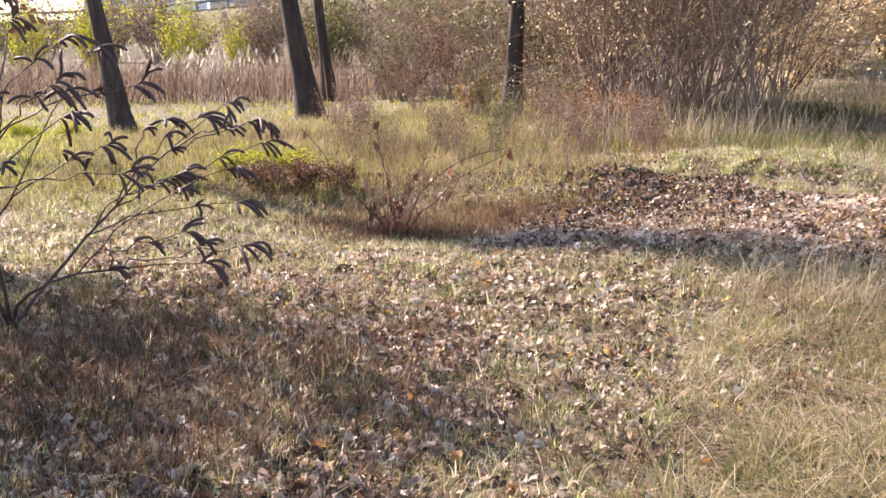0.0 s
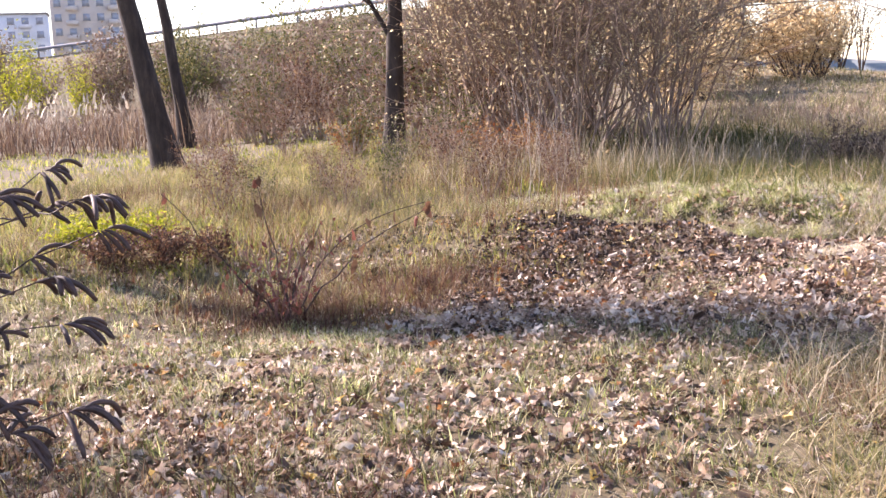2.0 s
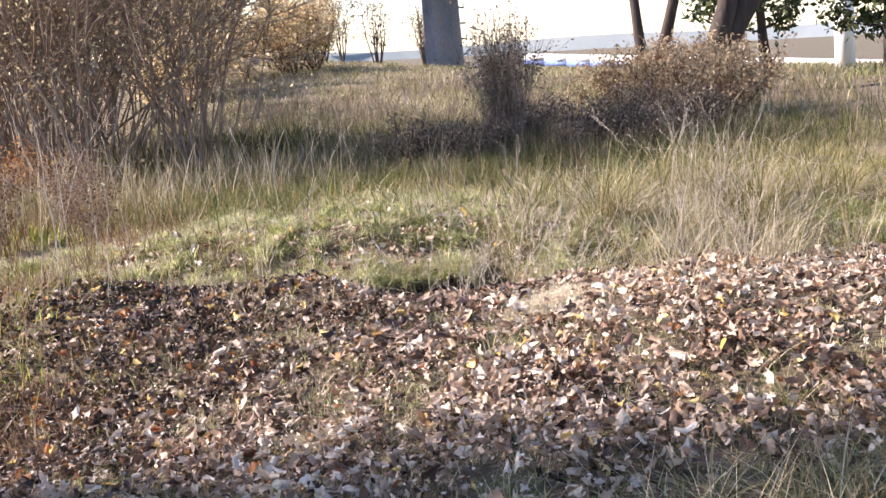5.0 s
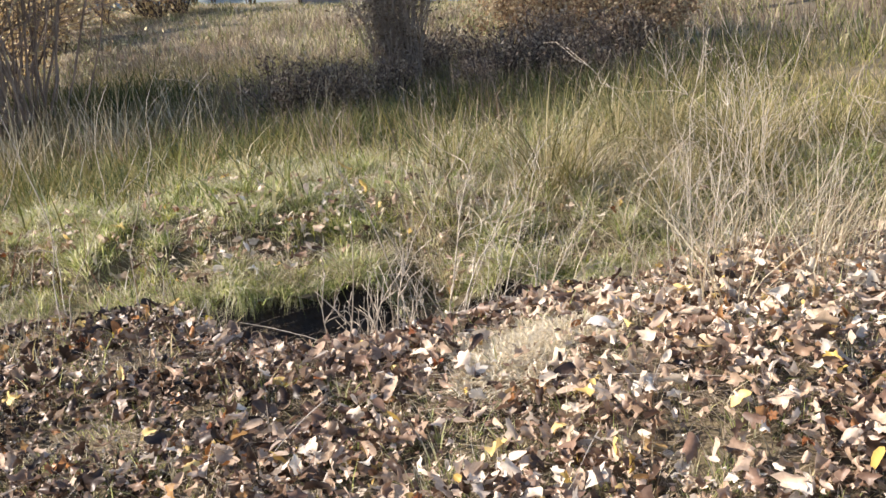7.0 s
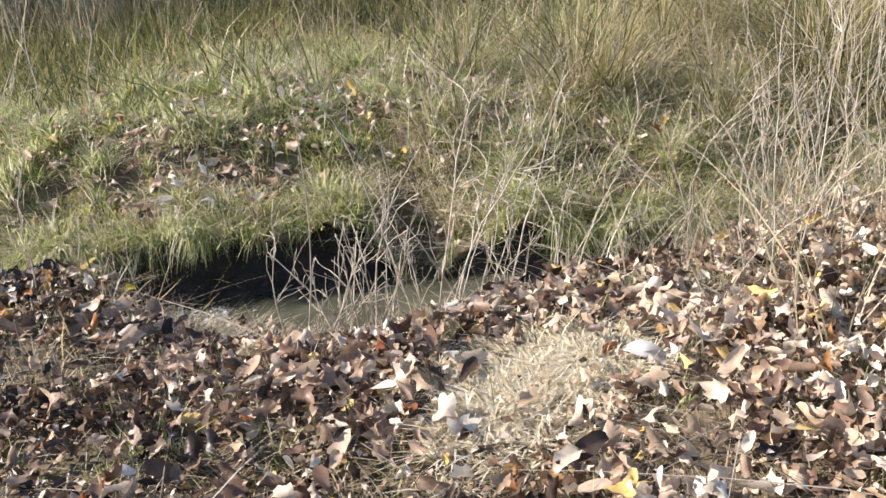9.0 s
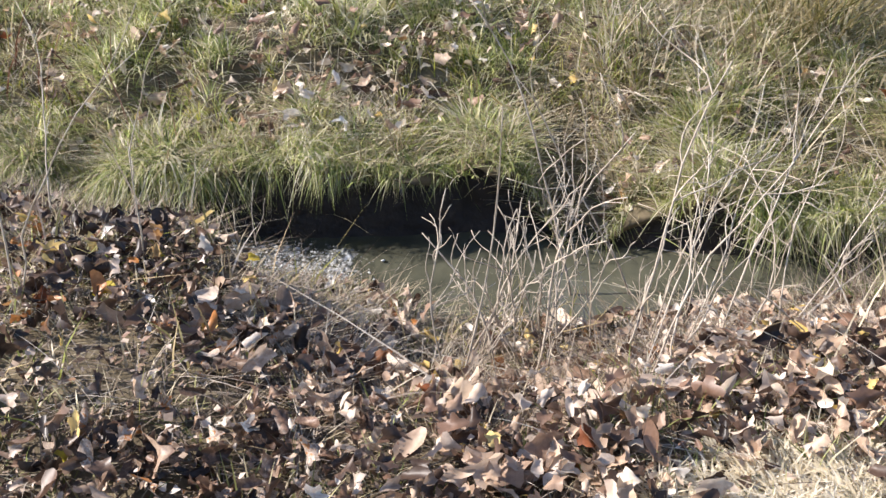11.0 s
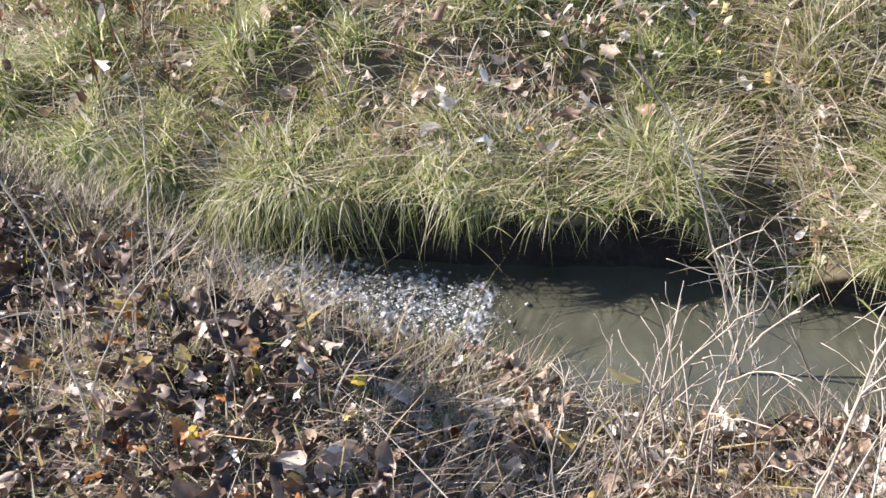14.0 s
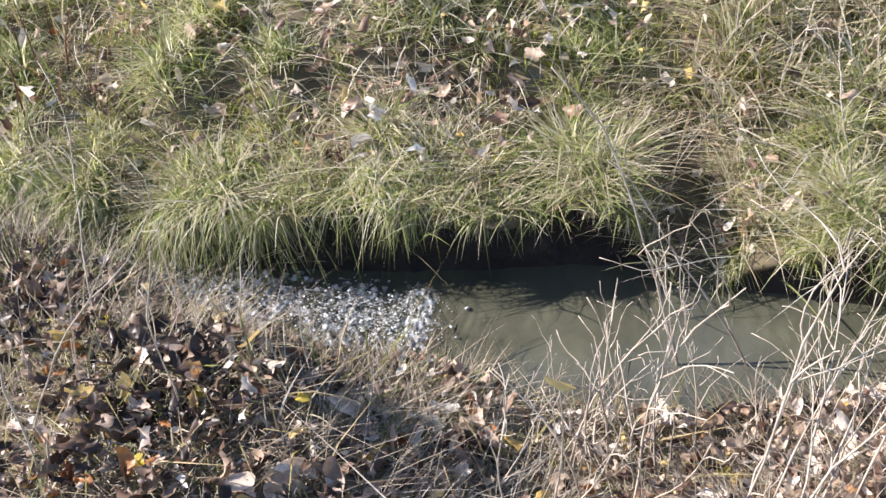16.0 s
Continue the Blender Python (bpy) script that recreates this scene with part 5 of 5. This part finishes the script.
# ---- shrub with dark pods, close by the path ----
def pod_fan(parent, at, way, n, size, r):
    """Curved pods that spread like fingers from one point."""
    w = np.array(way) / np.linalg.norm(way)
    side = np.cross(w, r.normal(0, 1, 3))
    side /= np.linalg.norm(side)
    for i in range(n):
        a = (i / (n - 1) - 0.5) * 2.0 + r.normal(0, 0.3)
        b = Build()
        pts = crooked(np.array(at) + w * 0.012 * i, w * math.cos(a) + side * math.sin(a), size * r.uniform(0.55, 1.15), 7, 0.1, -0.2, r)
        tube(b, pts, np.array([0.003, 0.0065, 0.0085, 0.009, 0.0095, 0.0095, 0.009, 0.006]), 6)
        part("pod", b, POD, parent)


def pod_shrub():
    r = np.random.default_rng(5)
    base = np.array((-2.3, 3.5, float(height(-2.3, 3.5))))
    ob = thing("pod_shrub", base, "bare dark-stemmed shrub with drooping blackish curled pods", "shrub")
    ends = [(-1.84, 3.04, 1.15), (-1.7, 3.2, 1.0), (-1.31, 3.67, 1.1), (-1.05, 3.71, 1.08), (-1.0, 3.9, 0.95), (-1.15, 3.5, 0.85), (-1.05, 3.2, 0.5), (-1.35, 3.3, 0.55),
            (-1.3, 4.6, 1.12), (-1.15, 4.8, 0.98), (-1.6, 4.2, 1.05), (-1.45, 3.6, 0.8), (-1.17, 4.0, 0.6), (-1.3, 3.5, 0.35), (-1.55, 2.9, 0.9), (-1.9, 3.3, 1.5), (-2.1, 3.2, 1.6), (-1.5, 3.9, 0.75), (-1.75, 3.3, 1.45), (-1.6, 3.5, 1.28), (-1.9, 3.1, 1.3)]
    mains = []
    for k, e in enumerate(sorted(ends, key=lambda e: ends.index(e) not in (0, 8, 13, 16))):
        tip = np.array(e) - base
        b = Build()
        u = np.linspace(0, 1, 9)[:, None]
        main = k < 4
        foot, bow = np.zeros(3), np.array([-0.3, 0.1 * r.normal(), 0.1]) * r.uniform(0.2, 1.0)
        if not main:
            stem = min(mains, key=lambda m: np.linalg.norm(m[5] - tip))
            foot, bow = stem[r.integers(3, 7)], bow * 0.3
        pts = foot + u * (tip - foot) + np.sin(u * np.pi) * bow + np.vstack([[0, 0, 0], r.normal(0, 0.012, (7, 3)), [0, 0, 0]])
        if main:
            mains.append(pts)
        tube(b, pts, np.linspace(0.013 if main else 0.0055, 0.0024, 9), 5)
        part("branch", b, POD, ob)
        way = tip / np.linalg.norm(tip) * np.array([0.9, 0.3, 0.5]) + np.array([0.5, 0, 0])
        pod_fan(ob, pts[-1], way, 6, 0.16, r)
        pod_fan(ob, pts[6], way + np.array([0, 0, 0.6]), 3, 0.12, r)


pod_shrub()


# ---- dead stalks by the water ----
def dead_stalk(x, y, tall, way, seed, twigs=5, rad=0.004, label="bleached dead stalk with thin side twigs", lift=0.0, tip=None):
    r = np.random.default_rng(seed)
    z = float(height(x, y)) - 0.03 + lift
    ob = thing("dead_stalk", (x, y, z), label, "dry stalk", "dead stalks by the stream")
    b = Build()
    pts = crooked((0, 0, 0), (way[0], way[1], 1.0), tall, 10, 0.12, 0.0, r)
    if tip:
        u = np.linspace(0, 1, 11)[:, None]
        pts = u * (np.array(tip) - (x, y, z)) + np.sin(u * np.pi) * np.array([0.05, 0.02, 0.0])
        v, t = curled(0, np.random.default_rng(3))
        leaf = Build()
        leaf.add(v @ (np.array(Euler((0.7, 0.1, 1.3)).to_matrix()) * 0.03).T + pts[-1], t)
        part("leaf", leaf, OCHRE, ob, "curled ochre-yellow leaf")
    # swollen at the nodes
    tube(b, pts, np.linspace(rad, rad * 0.4, 11) * r.uniform(0.55, 0.85, 11), 5)
    part("stem", b, STRAW, ob)
    for i in range(twigs):
        j = r.integers(3, 10)
        d = pts[j + 1] - pts[j]
        d = d / np.linalg.norm(d) + r.normal(0, 0.5, 3)
        b = Build()
        tw = crooked(pts[j], d, tall * r.uniform(0.12, 0.4), 6, 0.22, 0.03, r)
        tube(b, tw, np.append(np.linspace(rad * 0.42, rad * 0.2, 6), rad * 0.28), 4)
        if tall * rad > 0.0018:
            k = r.integers(2, 5)
            spur = crooked(tw[k], tw[k + 1] - tw[k] + r.normal(0, 0.5, 3) * tall * 0.05, tall * r.uniform(0.04, 0.1), 3, 0.2, 0.0, r)
            tube(b, spur, (rad * 0.26, rad * 0.2, rad * 0.18, rad * 0.27), 4)
        part("twig", b, STRAW, ob)
    return ob


def stalks():
    r = np.random.default_rng(55)
    near = "tall bleached dead stalk rising from the water's edge"
    dead_stalk(4.11, 7.74, 1.1, (0.1, 0.02), 1, 3, 0.0065, near)
    dead_stalk(4.28, 7.66, 0.95, (-0.03, 0.0), 2, 3, 0.005, near)
    dead_stalk(2.68, 7.98, 0.85, (0.08, 0.06), 3, 1, 0.0035)
    dead_stalk(2.98, 7.95, 0.7, (0.05, 0.1), 4, 1, 0.003)
    dead_stalk(2.68, 7.95, 1.0, (0.16, 0.14), 5, 1, 0.0042, "tall thin bleached stalk on the near bank")
    dead_stalk(2.89, 8.42, 0.7, (0.1, 0.1), 6, 2, 0.0034)
    dead_stalk(3.62, 7.36, 0.75, (0.5, 0.1), 7, 6, 0.0058, "stout bleached stalk with forking twigs over the water")
    dead_stalk(3.72, 7.18, 0.8, (0.55, 0.25), 8, 6, 0.0055, "stout bleached stalk with forking twigs over the water")
    dead_stalk(3.43, 7.38, 0.0, (0, 0), 9, 0, 0.0045, "bent dead stalk that still bears one yellow leaf", tip=(3.4, 7.15, 0.72))
    for k, (x, y) in enumerate([(3.48, 7.42), (3.54, 7.45), (3.7, 7.36), (3.72, 7.55), (3.85, 7.6), (3.95, 7.5), (4.05, 7.4)]):
        dead_stalk(x, y, r.uniform(0.45, 0.62), (r.normal(0.32, 0.15), r.normal(0.18, 0.15)), 60 + k, 7, 0.0042)
    for i in range(9):
        dead_stalk(3.78 + r.normal(0, 0.09), 7.57 + r.normal(0, 0.05), r.uniform(0.38, 0.6), (r.normal(0.12, 0.16), r.normal(0.1, 0.12)), 800 + i, 5, 0.005)
    for i in range(15):
        u = r.uniform(0, 1)
        x, y = 3.6 + 1.2 * u + r.normal(0, 0.05), 7.75 - 0.75 * u + r.normal(0, 0.06)
        dead_stalk(x, y, r.uniform(0.22, 0.5), (r.normal(0.3, 0.35), r.normal(0.0, 0.3)), 100 + i, 5, 0.0034)
    for i in range(8):
        dead_stalk(2.2 + 0.22 * i + r.normal(0, 0.1), 8.6 - 0.16 * i + r.normal(0, 0.1), r.uniform(0.25, 0.5), (r.normal(0.1, 0.2), r.normal(0, 0.2)), 200 + i, 2, 0.0028)
    for i in range(38):
        dead_stalk(4.6 + r.normal(0, 0.3), 6.45 + r.normal(0, 0.2), r.uniform(0.5, 1.05), (r.normal(0.05, 0.3), r.normal(0, 0.3)), 300 + i, 6, 0.0027)
    for i in range(9):
        dead_stalk(2.3 + r.normal(0, 0.3), 9.3 + r.normal(0, 0.3), r.uniform(0.9, 1.5), (r.normal(0.05, 0.08), r.normal(0, 0.08)), 700 + i, 2, 0.004)
    for i in range(9):
        dead_stalk(4.75 + r.normal(0, 0.25), 8.25 + r.normal(0, 0.2), r.uniform(0.35, 0.7), (r.normal(0, 0.25), r.normal(0, 0.2)), 400 + i, 5, 0.0034)
    for i in range(10):
        dead_stalk(3.85 + r.normal(0, 0.16), 7.0 + r.normal(0, 0.08), r.uniform(0.5, 0.85), (r.normal(1.5, 0.4), r.normal(0.5, 0.35)), 500 + i, 4, 0.0038)
    for i in range(10):
        dead_stalk(r.uniform(3.0, 6.5), r.uniform(9.5, 13.5), r.uniform(0.6, 1.0), (r.normal(0.1, 0.15), r.normal(0, 0.1)), 600 + i, 2, 0.004)


def bank_roots():
    """Bare roots that hang in the crumbled gap of the far bank."""
    r = np.random.default_rng(17)
    ob = thing("tree_roots", (4.42, 8.1, float(height(4.42, 8.1))), "thin brown roots hanging from the crumbled bank", "roots")
    for i in range(14):
        b = Build()
        start = (r.normal(0, 0.1), 0.06 + r.normal(0, 0.05), r.uniform(0.02, 0.1))
        tube(b, crooked(start, (r.normal(0, 0.5), -0.6, -0.7), r.uniform(0.1, 0.24), 6, 0.25, 0.0, r), np.linspace(0.005, 0.0015, 7) * r.uniform(0.6, 1.3), 5)
        part("root", b, ROOT, ob)


stalks()
bank_roots()
x, y, az, sz = tufts(330, 30, 3.0, 4.0, 6.1, 6.95, lambda x, y: hill(x, y, 3.46, 6.47, 0.18, 0.14) * (0.3 + 0.7 * (0.5 + 0.5 * wavy(x, y, 13.0, 0.3))), 0.016)
blades("straw_patch", x, y, 0.04 * sz, 0.0065, 1.5, CREAM, "flattened rosettes of cream-white straw", segs=3, z=height(x, y) + 0.012, way=az)
x, y = scatter(520, 3.7, 6.2, 5.0, 7.2, lambda x, y: hill(x, y, 4.8, 6.35, 0.55, 0.35) * (stream_near(x, y)[0] < -0.1), 0.05)
blades("tall_pale_grass", x, y, 0.5, 0.0042, 0.9, PALE, "tall bleached grass clump beside the leaf pile", segs=4)
x, y, az, sz = tufts(42, 60, 5.2, 8.2, 6.6, 9.8, lambda x, y: (stream_near(x, y)[0] > 0.3) * hill(x, y, 6.5, 7.9, 0.9, 0.8), 0.07)
blades("arching_grass", x, y, 0.45 * sz, 0.007, 0.8, OLIVE_GRASS, "arching olive-green coarse tussocks beyond the stream", segs=5, droop=0.9, way=az)
x, y = scatter(2600, 4.8, 12, 7.0, 16, lambda x, y: hill(x, y, 6.3, 8.2, 1.2, 1.0), 0.1)
blades("tall_pale_grass", x, y, 0.3, 0.006, 0.9, PALE, "tall bleached grass clump beyond the stream", segs=3)
x, y = scatter(2600, 4.8, 12, 7.0, 16, lambda x, y: hill(x, y, 6.8, 9.2, 1.8, 1.5), 0.1)
blades("tall_green_grass", x, y, 0.24, 0.007, 1.0, GREEN, "tall yellow-green grass beyond the stream", segs=3)
# Dark blades carry the field's shadow band in their colour
x, y = scatter(14000, 3.5, 13, 8.5, 15.5, lambda x, y: shade_band(x, y) * (0.3 + 0.7 * (0.5 + 0.5 * wavy(x, y, 1.9, 0.4))), 0.1)
blades("dark_field_grass", x, y, 0.34, 0.009, 0.8, OLIVE, "coarse grass below the bushes, dark green to stand for shade", segs=3)
x, y = scatter(1800, 5, 9, 14, 19, lambda x, y: hill(x, y, 6.9, 16.9, 1.0, 0.9), 0.1)
blades("dark_tussock", x, y, 0.6, 0.02, 0.9, OLIVE, "dark green tussock of coarse grass", segs=3)
x, y = scatter(110, -9, -3.6, 32, 36, lambda x, y: hill(x, y, -5.6, 34, 1.6, 2.0) + 0.1)
blades("reed_plumes", x, y, 0.4, 0.07, 0.5, PLUME, "pale fluffy reed plumes", "reeds", segs=2, z=height(x, y) + 1.25 + 0.35 * wavy(x, y, 5.0))


# ---- far buildings, embankment, bridge ----
def apartment(name, x, y, yaw, wide, deep, tall, storeys, bays, wall, label, z0=-1.0):
    ob = thing(name, (x, y, z0), label, "building")
    ob.rotation_euler = (0, 0, radians(yaw))
    b = Build()
    box(b, (-wide / 2, 0, 0), (wide / 2, deep, tall))
    part("wall", b, wall, ob, smooth=False)
    b = Build()
    box(b, (-wide / 2 - 0.3, -0.3, tall), (wide / 2 + 0.3, deep + 0.3, tall + 0.5))
    part("roof", b, CONCRETE, ob, smooth=False)
    sh, bw = tall / storeys, wide / bays
    pane = Build()
    box(pane, (-bw * 0.24, -0.06, 0), (bw * 0.24, 0.1, sh * 0.46))
    glass = pane.mesh("pane", GLASS, False)
    sill = Build()
    box(sill, (-bw * 0.28, -0.22, -0.14), (bw * 0.28, 0.02, -0.01))
    sills = sill.mesh("sill", CONCRETE, False)
    for s in range(storeys):
        for k in range(bays):
            w = new("window", glass)
            w.parent = ob
            w.location = (-wide / 2 + (k + 0.5) * bw, 0, s * sh + sh * 0.32)
            q = new("sill", sills)
            q.parent = w
    for k in range(1, bays, 3):
        for s in range(1, storeys):
            b = Build()
            box(b, (-bw * 0.42, -1.1, 0), (bw * 0.42, -0.02, 1.0))
            bal = part("balcony", b, wall, ob, smooth=False)
            bal.location = (-wide / 2 + (k + 0.5) * bw, 0, s * sh)
    return ob


apartment("apartment_block", -62.5, 296, 6, 31, 12, 20.5, 6, 9, PANEL_WHITE, "long white and pale-blue panel apartment block")
apartment("apartment_tower", -31.0, 247, 2, 14.5, 14, 36, 12, 5, PANEL_BEIGE, "tall beige panel apartment tower")


def embankment():
    """The road's bank, which climbs to the bridge."""
    b = Build()
    n = 40
    u = np.linspace(0, 1, n)
    cx, cy = -40 + 62 * u, 116 - 39 * u ** 1.6
    top = 3.0 + 3.4 * step(u, 0, 1)
    prof = [(-16, -3.0), (-8, -0.5), (-4.5, 1.0), (4.5, 1.0), (16, -3)]
    V = []
    for (o, s) in prof:
        V.append(np.stack([cx, cy + o, np.where(s == 1.0, top, np.where(s > -1, top * 0.45, -3.0))], -1))
    V = np.stack(V, 1)
    m = len(prof)
    i, j = np.meshgrid(np.arange(n - 1), np.arange(m - 1), indexing="ij")
    p = (i * m + j).ravel()
    b.add(V, np.concatenate([np.stack([p, p + m, p + m + 1], -1), np.stack([p, p + m + 1, p + 1], -1)]))
    tagged(part("embankment", b, SCRUB), "grassy road embankment rising towards the bridge", "embankment", kind="structure")
    fence = thing("guard_rail", (0, 0, 0), "dull grey steel guard rail along the embankment road", "guard rail")
    b = Build()
    tube(b, np.stack([cx, cy - 4.3, top + 0.75], -1), np.full(n, 0.16), 6)
    part("rail", b, RUSTED, fence)
    for k in range(0, n, 2):
        b = Build()
        box(b, (cx[k] - 0.08, cy[k] - 4.3, top[k] - 0.1), (cx[k] + 0.08, cy[k] - 4.14, top[k] + 0.8))
        part("post", b, RUSTED, fence, smooth=False)


embankment()


def bridge():
    ob = thing("road_bridge", (22.8, 76.5, 0), "concrete road bridge on tall piers beyond the field", "bridge")
    d = Vector((12.5, -27.5, 0)).normalized()
    side = Vector((-d.y, d.x, 0))
    def slab(name, a, c, w, z0, z1, material, label=""):
        b = Build()
        p = [d * a - side * w, d * a + side * w, d * c + side * w, d * c - side * w]
        v = [(q.x, q.y, z) for z in (z0, z1) for q in p]
        t = [(0, 2, 1), (0, 3, 2), (4, 5, 6), (4, 6, 7)]
        for i in range(4):
            j = (i + 1) % 4
            t += [(i, j, j + 4), (i, j + 4, i + 4)]
        b.add(v, t)
        return part(name, b, material, ob, label, False)
    slab("deck", -6, 150, 5.5, 5.8, 6.8, CONCRETE)
    for s in (-3.2, 0.0, 3.2):
        g = slab("girder", -6, 150, 0.35, 5.0, 5.796, RUSTED, "dull steel girder")
        g.location = side * s
    for s in (-5.3, 5.3):
        g = slab("parapet", -6, 150, 0.15, 6.804, 7.8, CONCRETE)
        g.location = side * s
    for a in (30.0, 62.0, 94.0):
        for s in (0,):
            b = Build()
            c = d * a
            tube(b, [(c.x, c.y, -4), (c.x, c.y, 0.4), (c.x, c.y, 4.996)], np.array([1.05, 1.0, 0.92]), 18)
            pier = part("pier", b, RUSTED, ob, "blue-grey pier streaked with rust")
            for z in np.arange(0.6, 4.7, 0.8):
                b = Build()
                tube(b, [(c.x - 1.0, c.y, z), (c.x + 1.25, c.y - 0.4, z), (c.x + 1.25, c.y - 0.4, z + 0.2)], np.array([0.05, 0.05, 0.05]), 6)
                part("bracket", b, RUSTED, pier)


bridge()


def post_and_wall():
    ob = thing("gate_post", (25.15, 19.1, float(height(25.15, 19.1))), "whitewashed square gate post", "post")
    b = Build()
    box(b, (-0.18, -0.18, -0.1), (0.18, 0.18, 2.6))
    part("shaft", b, WHITE, ob, smooth=False)
    b = Build()
    box(b, (-0.26, -0.26, 2.604), (0.26, 0.26, 2.75))
    part("cap", b, CONCRETE, ob, smooth=False)
    wall = thing("low_wall", (0, 0, 0), "long white parapet wall with a blue base", "wall")
    p, q = Vector((78, 92, 0)), Vector((66, 40, 0))
    n = 12
    for k in range(n):
        a, c = p.lerp(q, k / n), p.lerp(q, (k + 0.985) / n)
        za, zc = -2.0 - 1.8 * k / n, -2.0 - 1.8 * (k + 1) / n
        for nm, m, lo, hi, off in (("base", BLUE, 0.0, 0.5, 0.0), ("panel", WHITE, 0.504, 1.2, 0.02)):
            b = Build()
            v = [(a.x + off, a.y, za + lo), (c.x + off, c.y, zc + lo), (c.x + off, c.y, zc + hi), (a.x + off, a.y, za + hi)]
            v += [(x + 0.3, y, z) for x, y, z in v]
            b.add(v, [(0, 1, 2), (0, 2, 3), (5, 4, 7), (5, 7, 6), (3, 2, 6), (3, 6, 7), (0, 4, 5), (0, 5, 1), (0, 3, 7), (0, 7, 4), (1, 5, 6), (1, 6, 2)])
            part(nm, b, m, wall, smooth=False)


post_and_wall()


def far_ridge():
    b = Build()
    n = 60
    az = np.linspace(radians(-70), radians(110), n)
    x, y = 900 * np.sin(az), 900 * np.cos(az)
    top = 6 + 5 * np.sin(az * 7) + 3 * np.sin(az * 17 + 1) - 19 * step(np.degrees(az), 25, 60)
    V = np.stack([np.stack([x, y, np.full(n, -90.0)], -1), np.stack([x, y, top], -1), np.stack([x * 1.2, y * 1.2, np.full(n, -90.0)], -1)], 1)
    i, j = np.meshgrid(np.arange(n - 1), np.arange(2), indexing="ij")
    p = (i * 3 + j).ravel()
    b.add(V, np.concatenate([np.stack([p, p + 3, p + 4], -1), np.stack([p, p + 4, p + 1], -1)]))
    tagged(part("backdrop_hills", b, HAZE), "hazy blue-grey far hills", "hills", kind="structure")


far_ridge()
